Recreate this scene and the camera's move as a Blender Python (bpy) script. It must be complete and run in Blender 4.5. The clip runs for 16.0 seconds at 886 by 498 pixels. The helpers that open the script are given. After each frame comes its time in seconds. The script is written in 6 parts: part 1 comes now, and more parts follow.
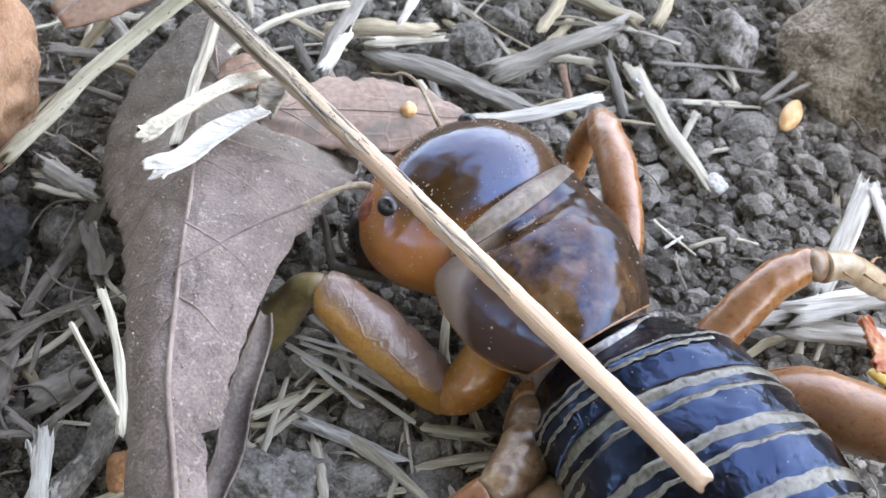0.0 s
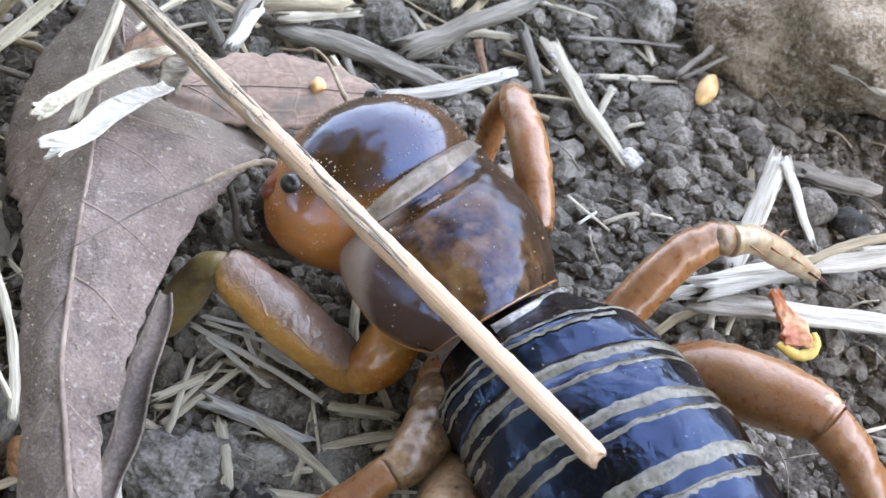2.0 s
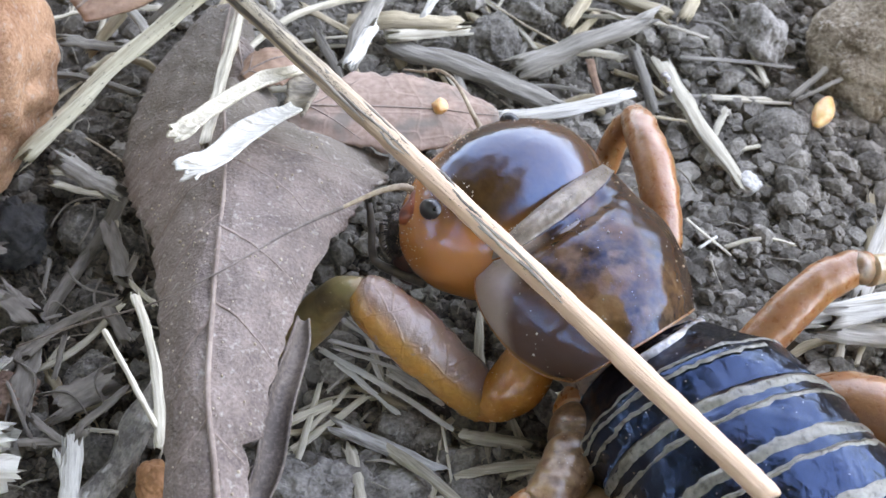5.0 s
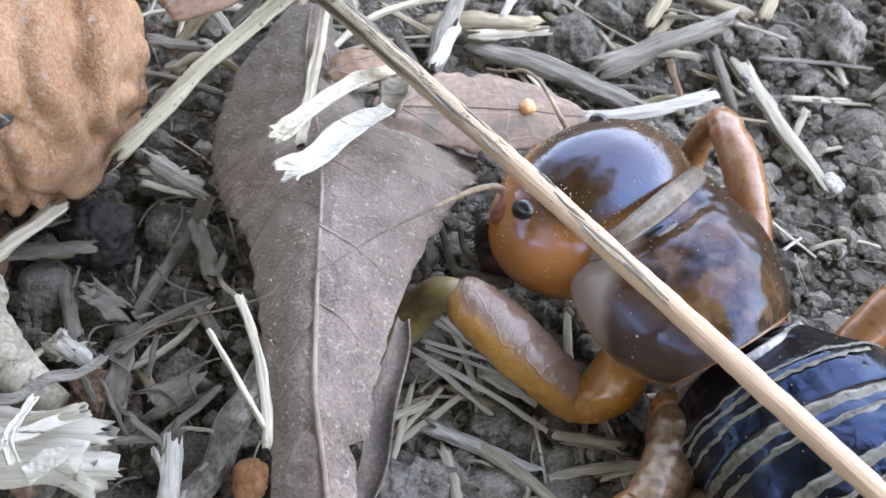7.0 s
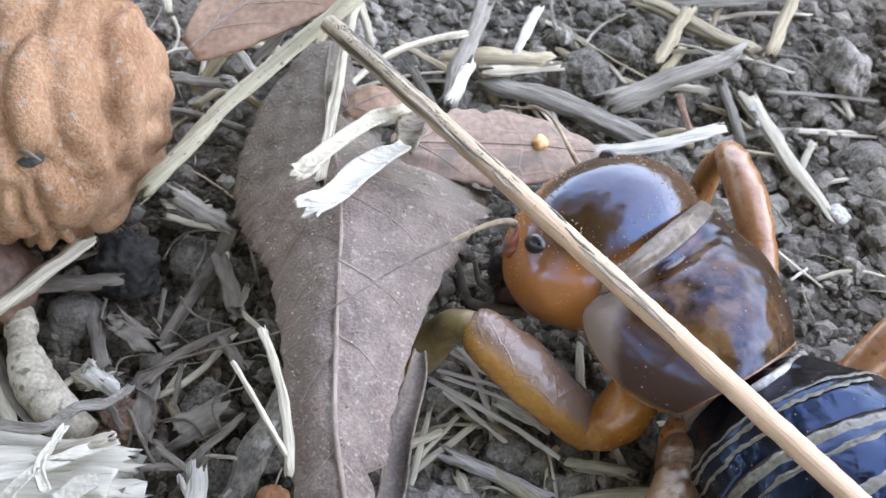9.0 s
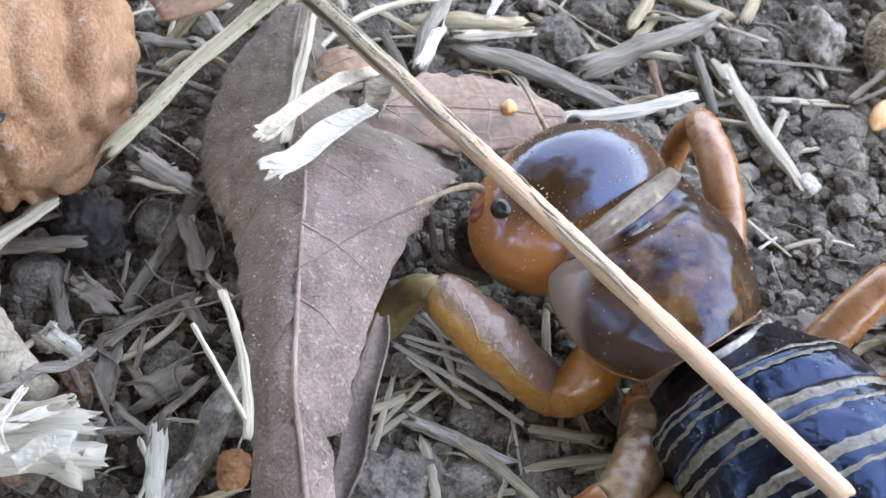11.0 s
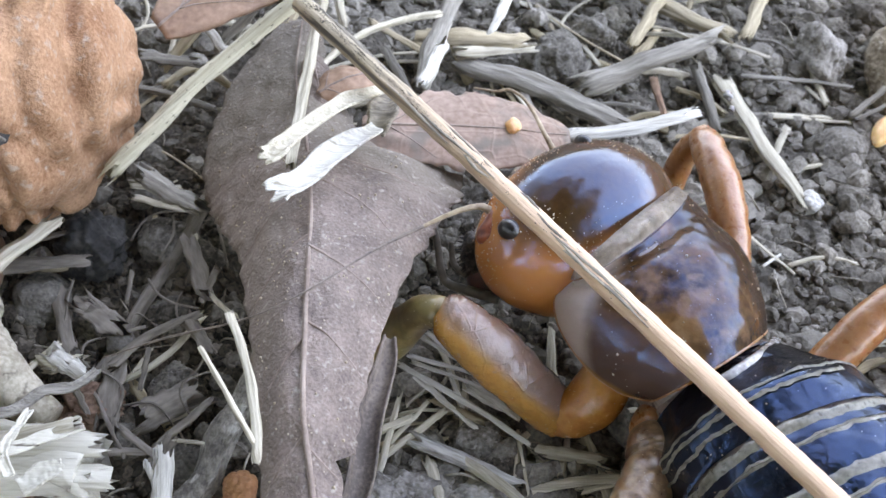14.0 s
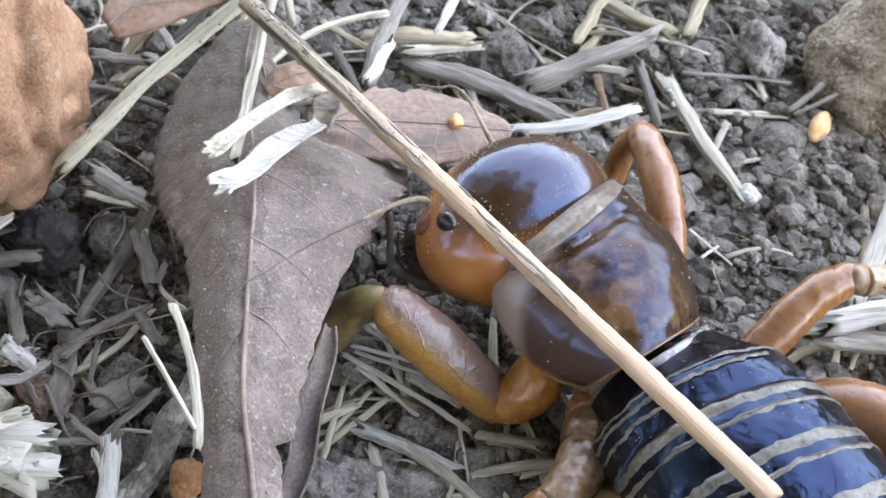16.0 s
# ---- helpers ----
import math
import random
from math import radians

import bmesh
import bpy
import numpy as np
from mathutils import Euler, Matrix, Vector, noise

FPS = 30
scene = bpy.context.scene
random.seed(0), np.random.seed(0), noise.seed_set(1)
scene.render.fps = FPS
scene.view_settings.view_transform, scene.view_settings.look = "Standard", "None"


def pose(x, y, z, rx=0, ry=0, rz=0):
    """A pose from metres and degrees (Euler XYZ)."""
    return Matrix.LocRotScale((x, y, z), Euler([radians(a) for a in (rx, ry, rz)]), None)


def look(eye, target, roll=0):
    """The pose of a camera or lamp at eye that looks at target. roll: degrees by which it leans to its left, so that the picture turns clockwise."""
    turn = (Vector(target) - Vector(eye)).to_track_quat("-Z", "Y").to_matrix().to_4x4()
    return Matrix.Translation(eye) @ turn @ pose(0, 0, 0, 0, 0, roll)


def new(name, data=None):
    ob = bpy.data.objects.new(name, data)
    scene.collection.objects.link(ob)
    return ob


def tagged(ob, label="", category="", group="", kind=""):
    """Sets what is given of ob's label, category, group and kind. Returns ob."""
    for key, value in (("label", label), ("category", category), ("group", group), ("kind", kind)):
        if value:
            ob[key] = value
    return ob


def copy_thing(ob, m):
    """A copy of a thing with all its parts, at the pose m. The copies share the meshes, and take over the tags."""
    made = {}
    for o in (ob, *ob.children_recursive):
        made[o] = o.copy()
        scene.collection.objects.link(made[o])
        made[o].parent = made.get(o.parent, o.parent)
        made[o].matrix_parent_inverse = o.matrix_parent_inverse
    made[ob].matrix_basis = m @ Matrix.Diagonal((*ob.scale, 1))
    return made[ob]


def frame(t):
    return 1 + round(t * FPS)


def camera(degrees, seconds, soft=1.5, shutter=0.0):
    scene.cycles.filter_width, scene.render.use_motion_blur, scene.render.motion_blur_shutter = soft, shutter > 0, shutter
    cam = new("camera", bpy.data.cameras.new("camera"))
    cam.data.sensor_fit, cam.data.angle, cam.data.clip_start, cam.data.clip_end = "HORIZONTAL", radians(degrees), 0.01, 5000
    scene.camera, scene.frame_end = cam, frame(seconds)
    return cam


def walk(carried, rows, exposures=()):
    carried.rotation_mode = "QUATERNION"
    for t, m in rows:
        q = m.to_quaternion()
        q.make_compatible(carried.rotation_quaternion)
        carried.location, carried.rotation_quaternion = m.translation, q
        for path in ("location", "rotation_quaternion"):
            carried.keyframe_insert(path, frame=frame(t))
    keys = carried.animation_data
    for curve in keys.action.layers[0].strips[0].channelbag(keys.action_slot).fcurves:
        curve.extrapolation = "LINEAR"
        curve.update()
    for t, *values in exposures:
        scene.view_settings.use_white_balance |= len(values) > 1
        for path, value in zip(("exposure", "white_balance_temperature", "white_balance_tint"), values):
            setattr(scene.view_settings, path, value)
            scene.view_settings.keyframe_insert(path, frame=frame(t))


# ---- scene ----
# The camera: a phone held a hand's width over the ground.
cam = camera(36.91, 16.0)
PATH = [
    (0, 0.001426, -0.048146, 0.059043, 39.197, -0.864, 0.629),
    (0.5, 0.001894, -0.048137, 0.059764, 39.059, -1.101, 0.471),
    (1, 0.003439, -0.049450, 0.059964, 39.102, -1.621, -0.020),
    (1.5, 0.002688, -0.048377, 0.058977, 38.674, -1.385, 0.223),
    (2, 0.004067, -0.047813, 0.058561, 38.305, -1.961, -0.916),
    (2.5, 0.004755, -0.048570, 0.058183, 38.003, -2.474, -1.350),
    (3, 0.002544, -0.047488, 0.057054, 37.507, -2.520, -1.186),
    (3.5, 0.001894, -0.047795, 0.057133, 38.090, -2.484, -1.135),
    (4, 0.000933, -0.046916, 0.057735, 37.892, -2.255, -0.921),
    (4.5, 0.000315, -0.046838, 0.058303, 38.274, -1.820, -0.185),
    (5, -0.001734, -0.046278, 0.058152, 38.500, -1.708, -0.000),
    (5.2, -0.001913, -0.046576, 0.057624, 38.528, -1.476, 0.116),
    (7.3, -0.005739, -0.046128, 0.058723, 38.228, -1.176, 1.057),
    (7.5, -0.004971, -0.046391, 0.059043, 38.406, -0.664, 1.405),
    (8, -0.006448, -0.046825, 0.060584, 39.271, -0.425, 1.296),
    (8.5, -0.005996, -0.046976, 0.060938, 39.295, -0.408, 1.237),
    (9, -0.005469, -0.046989, 0.060611, 39.062, -0.572, 1.069),
    (9.2, -0.003960, -0.047081, 0.060935, 39.044, -0.507, 1.104),
    (11.3, -0.004739, -0.046811, 0.059432, 37.669, -1.932, 0.941),
    (11.5, -0.005024, -0.046636, 0.059142, 37.626, -2.126, 0.516),
    (12, -0.005338, -0.046735, 0.059726, 38.011, -2.004, 0.721),
    (12.5, -0.006017, -0.046616, 0.059252, 37.492, -2.009, 1.050),
    (13, -0.005160, -0.046493, 0.058964, 37.491, -2.309, 0.519),
    (13.5, -0.004562, -0.046839, 0.059906, 37.955, -2.208, 0.378),
    (14, -0.005340, -0.046157, 0.060399, 37.976, -1.728, 0.715),
    (14.5, -0.004009, -0.046689, 0.061240, 38.215, -1.904, 0.283),
    (15, -0.004306, -0.047442, 0.062180, 38.505, -2.184, 0.171),
    (15.5, -0.004407, -0.047254, 0.062067, 38.234, -2.070, 0.113),
    (16, -0.003369, -0.047731, 0.061539, 38.140, -2.242, -0.099),
]
cam.data.dof.use_dof, cam.data.dof.focus_distance, cam.data.dof.aperture_fstop = True, 0.064, 170
walk(cam, [(t, pose(*p)) for t, *p in PATH], [(0, 4.21, 17000, 24), (16, 4.21, 17000, 24)])

# ---- light: open shade under a clear sky, with a faint sun through foliage ----
world = bpy.data.worlds.new("sky")
scene.world = world
world.use_nodes = True
wn = world.node_tree
sky = wn.nodes.new("ShaderNodeTexSky")
sky.sky_type = "NISHITA"
sky.sun_disc = False
SUN_UP, SUN_ROUND = radians(64), radians(111)
sky.sun_elevation, sky.sun_rotation = SUN_UP, SUN_ROUND
sky.dust_density, sky.ozone_density, sky.altitude = 0.0, 6.0, 1200
wn.nodes["Background"].inputs["Strength"].default_value = 0.15
wn.links.new(sky.outputs[0], wn.nodes["Background"].inputs["Color"])
sun = new("sun", bpy.data.lights.new("sun", "SUN"))
sun.data.energy, sun.data.angle, sun.data.color = 0.09, radians(3.0), (1.0, 0.89, 0.73)
sun.matrix_world = look((math.sin(SUN_ROUND) * math.cos(SUN_UP), math.cos(SUN_ROUND) * math.cos(SUN_UP), math.sin(SUN_UP)), (0, 0, 0))

# ---- materials ----
MM = 0.001


def mat(name, dark, light, coarse=300, fine=2500, rough=0.7, bump=0.3, deep=0.00008, coat=0.0, sss=0.0, stretch=(1, 1, 1),
        spots=None, metal=0.0, vary=0.0, contrast=0.5, spec=0.5, spot_at=(0.6, 0.66), spot_scale=900, grades=(), coat_ior=1.5, coat_rough=0.08, net=(), late=False, island=0.0, back=(), sky_tint=(), ior=1.5):
    """The gloss tint holds the blue of the reflected sky. back: (colour, weight, (from, to)): the colour of the upward
    side. net: (cells per metre, colour, width, weight): a web of lines; late: the spots lie over the grades. grades:
    rows of (direction, from mm, to mm, colour): the colour that takes over along a direction of the thing. A surface
    whose colour runs from dark to light over two sizes of noise; spots: a third colour in patches; stretch: grain.
    """
    m = bpy.data.materials.new(name)
    m.use_nodes = True
    t, b = m.node_tree, m.node_tree.nodes["Principled BSDF"]
    n, link = t.nodes.new, t.links.new
    co, mp = n("ShaderNodeTexCoord"), n("ShaderNodeMapping")
    mp.inputs["Scale"].default_value = stretch
    link(co.outputs["Object"], mp.inputs["Vector"])
    info = n("ShaderNodeObjectInfo")
    big, small = n("ShaderNodeTexNoise"), n("ShaderNodeTexNoise")
    for tex, s in ((big, coarse), (small, fine)):
        tex.noise_dimensions = "4D"
        tex.inputs["Scale"].default_value, tex.inputs["Detail"].default_value = s, 5
        link(mp.outputs[0], tex.inputs["Vector"])
        w = n("ShaderNodeMath")
        w.operation, w.inputs[1].default_value = "MULTIPLY", 20.0
        link(info.outputs["Random"], w.inputs[0])
        link(w.outputs[0], tex.inputs["W"])
    mix = n("ShaderNodeMix")
    mix.inputs["Factor"].default_value = 0.45
    link(big.outputs[0], mix.inputs[2])
    link(small.outputs[0], mix.inputs[3])
    ramp = n("ShaderNodeValToRGB")
    ramp.color_ramp.elements[0].position, ramp.color_ramp.elements[1].position = 0.5 - contrast * 0.2, 0.5 + contrast * 0.2
    ramp.color_ramp.elements[0].color, ramp.color_ramp.elements[1].color = (*dark, 1), (*light, 1)
    link(mix.outputs[0], ramp.inputs[0])
    colour = ramp.outputs[0]
    def speckle(colour):
        tex, edge, over = n("ShaderNodeTexNoise"), n("ShaderNodeMapRange"), n("ShaderNodeMix")
        tex.inputs["Scale"].default_value, tex.inputs["Detail"].default_value = spot_scale, 6
        link(mp.outputs[0], tex.inputs["Vector"])
        edge.inputs["From Min"].default_value, edge.inputs["From Max"].default_value = spot_at
        link(tex.outputs[0], edge.inputs["Value"])
        over.data_type = "RGBA"
        link(edge.outputs[0], over.inputs["Factor"])
        link(colour, over.inputs[6])
        over.inputs[7].default_value = (*spots, 1)
        return over.outputs[2]

    if spots and not late:
        colour = speckle(colour)
    for way, lo, hi, tint in grades:
        dot, rng, over, wob = n("ShaderNodeVectorMath"), n("ShaderNodeMapRange"), n("ShaderNodeMix"), n("ShaderNodeMath")
        dot.operation = "DOT_PRODUCT"
        dot.inputs[1].default_value = way
        link(co.outputs["Object"], dot.inputs[0])
        wob.operation = "MULTIPLY_ADD"
        wob.inputs[1].default_value = (hi - lo) * MM * 0.9
        link(big.outputs[0], wob.inputs[0])
        link(dot.outputs["Value"], wob.inputs[2])
        rng.interpolation_type = "SMOOTHSTEP"
        shift = (hi - lo) * 0.45
        rng.inputs["From Min"].default_value, rng.inputs["From Max"].default_value = (lo + shift) * MM, (hi + shift) * MM
        link(wob.outputs[0], rng.inputs["Value"])
        over.data_type = "RGBA"
        link(rng.outputs[0], over.inputs["Factor"])
        link(colour, over.inputs[6])
        over.inputs[7].default_value = (*tint, 1)
        colour = over.outputs[2]
    if spots and late:
        colour = speckle(colour)
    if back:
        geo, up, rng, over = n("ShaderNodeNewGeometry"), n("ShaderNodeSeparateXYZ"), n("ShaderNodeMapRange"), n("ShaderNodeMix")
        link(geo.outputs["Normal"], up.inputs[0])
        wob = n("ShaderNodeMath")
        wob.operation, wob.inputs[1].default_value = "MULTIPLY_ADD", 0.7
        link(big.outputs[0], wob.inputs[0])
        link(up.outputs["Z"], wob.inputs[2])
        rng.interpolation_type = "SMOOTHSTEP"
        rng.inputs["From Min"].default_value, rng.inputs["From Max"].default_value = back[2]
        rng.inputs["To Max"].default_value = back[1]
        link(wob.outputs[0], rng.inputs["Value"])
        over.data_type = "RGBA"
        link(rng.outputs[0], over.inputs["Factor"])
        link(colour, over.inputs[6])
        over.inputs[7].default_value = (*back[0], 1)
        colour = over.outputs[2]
    relief = mix.outputs[0]
    if net:
        cells, line, over, bend, warp = n("ShaderNodeTexVoronoi"), n("ShaderNodeMapRange"), n("ShaderNodeMix"), n("ShaderNodeVectorMath"), n("ShaderNodeVectorMath")
        cells.feature = "DISTANCE_TO_EDGE"
        cells.inputs["Scale"].default_value = net[0]
        bend.operation, bend.inputs[3].default_value = "SCALE", 0.6 / net[0]
        link(big.outputs["Color"], bend.inputs[0])
        link(mp.outputs[0], warp.inputs[0])
        link(bend.outputs[0], warp.inputs[1])
        link(warp.outputs[0], cells.inputs["Vector"])
        line.inputs["From Min"].default_value, line.inputs["From Max"].default_value = 0.0, net[2]
        line.inputs["To Min"].default_value, line.inputs["To Max"].default_value = net[3], 0.0
        link(cells.outputs["Distance"], line.inputs["Value"])
        over.data_type = "RGBA"
        link(line.outputs[0], over.inputs["Factor"])
        link(colour, over.inputs[6])
        over.inputs[7].default_value = (*net[1], 1)
        colour = over.outputs[2]
        add = n("ShaderNodeMath")
        add.operation = "ADD"
        link(mix.outputs[0], add.inputs[0])
        link(line.outputs[0], add.inputs[1])
        relief = add.outputs[0]
    if vary:
        hsv, rng = n("ShaderNodeHueSaturation"), n("ShaderNodeMapRange")
        rng.inputs["To Min"].default_value, rng.inputs["To Max"].default_value = 1 - vary, 1 + vary
        link(info.outputs["Random"], rng.inputs["Value"])
        link(rng.outputs[0], hsv.inputs["Value"])
        link(colour, hsv.inputs["Color"])
        colour = hsv.outputs[0]
    if island:
        geo, hsv, rng = n("ShaderNodeNewGeometry"), n("ShaderNodeHueSaturation"), n("ShaderNodeMapRange")
        rng.inputs["To Min"].default_value, rng.inputs["To Max"].default_value = 1 - island, 1 + island
        link(geo.outputs["Random Per Island"], rng.inputs["Value"])
        link(rng.outputs[0], hsv.inputs["Value"])
        link(colour, hsv.inputs["Color"])
        colour = hsv.outputs[0]
    link(colour, b.inputs["Base Color"])
    rr = n("ShaderNodeMapRange")
    rr.inputs["To Min"].default_value, rr.inputs["To Max"].default_value = max(rough - 0.12, 0.03), min(rough + 0.12, 1)
    link(small.outputs[0], rr.inputs["Value"])
    link(rr.outputs[0], b.inputs["Roughness"])
    b.inputs["Metallic"].default_value = metal
    b.inputs["Specular IOR Level"].default_value = spec
    b.inputs["IOR"].default_value = ior
    if sky_tint:
        b.inputs["Specular Tint"].default_value = (*sky_tint, 1)
    if coat:
        b.inputs["Coat Weight"].default_value, b.inputs["Coat Roughness"].default_value, b.inputs["Coat IOR"].default_value = coat, coat_rough, coat_ior
    if sss:
        b.inputs["Subsurface Weight"].default_value = sss
        b.inputs["Subsurface Radius"].default_value = (1.0, 0.45, 0.2)
        b.inputs["Subsurface Scale"].default_value = 0.0008
    if bump:
        bp = n("ShaderNodeBump")
        bp.inputs["Strength"].default_value, bp.inputs["Distance"].default_value = bump, deep
        link(relief, bp.inputs["Height"])
        link(bp.outputs[0], b.inputs["Normal"])
        if coat:
            link(bp.outputs[0], b.inputs["Coat Normal"])
    return m


FIBRE = (0.06, 1, 1)
SOIL = mat("soil", (0.049, 0.041, 0.033), (0.169, 0.148, 0.127), 400, 4000, 0.95, 1.0, 0.0003, spec=0.2, spots=(0.226, 0.204, 0.184), spot_scale=2500, spot_at=(0.6, 0.72))
CLOD = mat("clod", (0.067, 0.058, 0.048), (0.240, 0.216, 0.190), 700, 5000, 0.95, 1.0, 0.00025, spec=0.2, vary=0.3, spots=(0.306, 0.287, 0.267), spot_scale=3000, spot_at=(0.6, 0.72))
CREAM = mat("cream_pith", (0.424, 0.380, 0.300), (0.658, 0.621, 0.541), 2200, 9000, 0.7, 0.9, 0.00008, stretch=FIBRE, contrast=0.8, spots=(0.117, 0.095, 0.073), spot_scale=2600, spot_at=(0.66, 0.72))
DARK_CRUMB = mat("humus", (0.030, 0.024, 0.019), (0.128, 0.106, 0.085), 450, 5000, 0.95, 1.0, 0.00015, spec=0.2, island=0.5)
PALE_CLOD = mat("pale_clod", (0.11, 0.097, 0.083), (0.34, 0.31, 0.28), 700, 5000, 0.95, 1.0, 0.00025, spec=0.2, vary=0.2, spots=(0.42, 0.39, 0.36), spot_scale=3000, spot_at=(0.6, 0.72))
DARK_CLOD = mat("dark_clod", (0.052, 0.045, 0.038), (0.186, 0.168, 0.147), 700, 5000, 0.95, 1.0, 0.00025, spec=0.2, vary=0.3, spots=(0.238, 0.222, 0.206), spot_scale=3000, spot_at=(0.6, 0.72))
CRUMB = mat("crumb", (0.075, 0.064, 0.053), (0.262, 0.236, 0.206), 450, 5000, 0.95, 1.0, 0.00015, spec=0.2, island=0.38)
FIBRES = mat("fibres", (0.17, 0.145, 0.11), (0.42, 0.37, 0.30), 250, 3000, 0.75, 0.3, 0.00005)
PALE_STONE = mat("pale_stone", (0.28, 0.262, 0.24), (0.56, 0.54, 0.505), 700, 4000, 0.85, 1.0, 0.0002)
ROCK = mat("rock", (0.14, 0.104, 0.072), (0.42, 0.345, 0.27), 500, 4000, 0.95, 1.0, 0.0004, spec=0.2, spots=(0.52, 0.47, 0.41), spot_scale=2200, spot_at=(0.58, 0.72))
PALE_STRAW = mat("pale_straw", (0.27, 0.225, 0.165), (0.66, 0.59, 0.47), 3500, 12000, 0.65, 0.8, 0.00006, stretch=FIBRE, vary=0.2, spots=(0.13, 0.105, 0.08), spot_scale=1800, spot_at=(0.62, 0.75), contrast=0.85)
WHITE_STRAW = mat("white_straw", (0.36, 0.325, 0.27), (0.72, 0.69, 0.63), 4200, 14000, 0.65, 1.0, 0.00012, stretch=FIBRE, vary=0.1, spots=(0.24, 0.20, 0.145), spot_scale=2100, spot_at=(0.63, 0.72), contrast=0.75)
WEATHERED = mat("weathered_wood", (0.22, 0.20, 0.175), (0.70, 0.675, 0.63), 2600, 9000, 0.85, 1.0, 0.0003, stretch=(0.1, 1, 1), contrast=0.8, spots=(0.12, 0.10, 0.085), spot_scale=1500, spot_at=(0.57, 0.68))
GREY_WOOD = mat("grey_wood", (0.105, 0.089, 0.073), (0.36, 0.325, 0.28), 3200, 11000, 0.85, 1.0, 0.00012, stretch=FIBRE, vary=0.25, contrast=0.85, spots=(0.085, 0.068, 0.052), spot_scale=900, spot_at=(0.56, 0.72))
TAN_STRAW = mat("tan_straw", (0.19, 0.14, 0.085), (0.48, 0.385, 0.265), 3500, 12000, 0.7, 0.9, 0.00008, stretch=FIBRE, vary=0.25, contrast=0.85, spots=(0.12, 0.092, 0.065), spot_scale=900, spot_at=(0.56, 0.72))
STALK = mat("stalk", (0.19, 0.145, 0.10), (0.66, 0.52, 0.37), 2400, 8000, 0.6, 1.0, 0.00014, stretch=(0.045, 1, 1), spots=(0.06, 0.052, 0.044), spot_scale=1500, spot_at=(0.54, 0.62), grades=(((1, 0, 0), 4, 26, (0.72, 0.45, 0.305)),), contrast=0.75)
STRIP = mat("strip", (0.13, 0.11, 0.09), (0.36, 0.30, 0.235), 2600, 9000, 0.8, 0.8, 0.0001, stretch=FIBRE)
OLIVE_STALK = mat("olive_stalk", (0.25, 0.21, 0.135), (0.60, 0.54, 0.40), 2600, 9000, 0.6, 1.0, 0.0001, stretch=(0.04, 1, 1), spots=(0.06, 0.05, 0.04), spot_scale=1500, spot_at=(0.62, 0.68), contrast=0.85)
TWIG = mat("twig", (0.095, 0.077, 0.062), (0.255, 0.215, 0.182), 700, 4500, 0.8, 0.8, 0.0001, stretch=(0.2, 1, 1))
LEAF = mat("leaf", (0.090, 0.060, 0.050), (0.300, 0.217, 0.184), 420, 6000, 0.65, 1.0, 0.00022, spots=(0.36, 0.315, 0.268), spot_scale=3000, spot_at=(0.58, 0.74), net=(520, (0.12, 0.076, 0.06), 0.07, 0.10), contrast=0.75, grades=(((-1, 0, 0), -0.9, 0.6, (0.19, 0.138, 0.112)), ((0.25, 1, 0), -2.5, 2.5, (0.165, 0.128, 0.10))), late=True)
LEAF_UNDER = mat("leaf_under", (0.07, 0.05, 0.042), (0.20, 0.15, 0.125), 350, 5000, 0.7, 1.0, 0.0001)
VEIN = mat("vein", (0.19, 0.125, 0.10), (0.32, 0.235, 0.195), 700, 4000, 0.6, 0.4, 0.00005)
PINK_LEAF = mat("pink_leaf", (0.23, 0.135, 0.10), (0.41, 0.27, 0.215), 220, 2500, 0.75, 0.7, 0.00010, spots=(0.186, 0.142, 0.116), spot_scale=420, spot_at=(0.52, 0.66), net=(600, (0.353, 0.232, 0.180), 0.08, 0.35))
RED_LEAF = mat("red_leaf", (0.21, 0.105, 0.066), (0.40, 0.225, 0.15), 250, 2500, 0.6, 0.6, 0.00008)
FRUIT = mat("fruit", (0.245, 0.105, 0.055), (0.53, 0.285, 0.175), 210, 5200, 0.85, 1.0, 0.0003, spots=(0.40, 0.295, 0.235), spot_scale=2000, spot_at=(0.56, 0.76), spec=0.25, contrast=0.7)
DARK_FRUIT = mat("dark_fruit", (0.075, 0.035, 0.025), (0.21, 0.115, 0.075), 250, 2500, 0.6, 0.8, 0.00015)
CHAR = mat("char", (0.008, 0.008, 0.008), (0.05, 0.047, 0.045), 500, 3000, 0.8, 1.0, 0.0003)
SEED = mat("seed", (0.66, 0.25, 0.06), (0.92, 0.56, 0.30), 600, 3000, 0.35, 0.6, 0.0001, sss=0.35, coat=0.3, contrast=0.8)
RED_SOIL = mat("red_soil", (0.10, 0.055, 0.04), (0.30, 0.18, 0.135), 700, 4000, 0.9, 1.0, 0.0002, spec=0.2)
RED_SCRAP = mat("red_scrap", (0.50, 0.10, 0.055), (0.72, 0.36, 0.17), 700, 3000, 0.35, 0.8, 0.00015, sss=0.4, coat=0.3, contrast=0.7)
YELLOW_SCRAP = mat("yellow_scrap", (0.50, 0.30, 0.06), (0.68, 0.46, 0.13), 500, 3000, 0.4, 0.5, 0.0001, sss=0.3)
ORANGE_BUD = mat("orange_bud", (0.26, 0.085, 0.035), (0.56, 0.255, 0.125), 700, 2500, 0.75, 1.0, 0.0002, contrast=0.8)
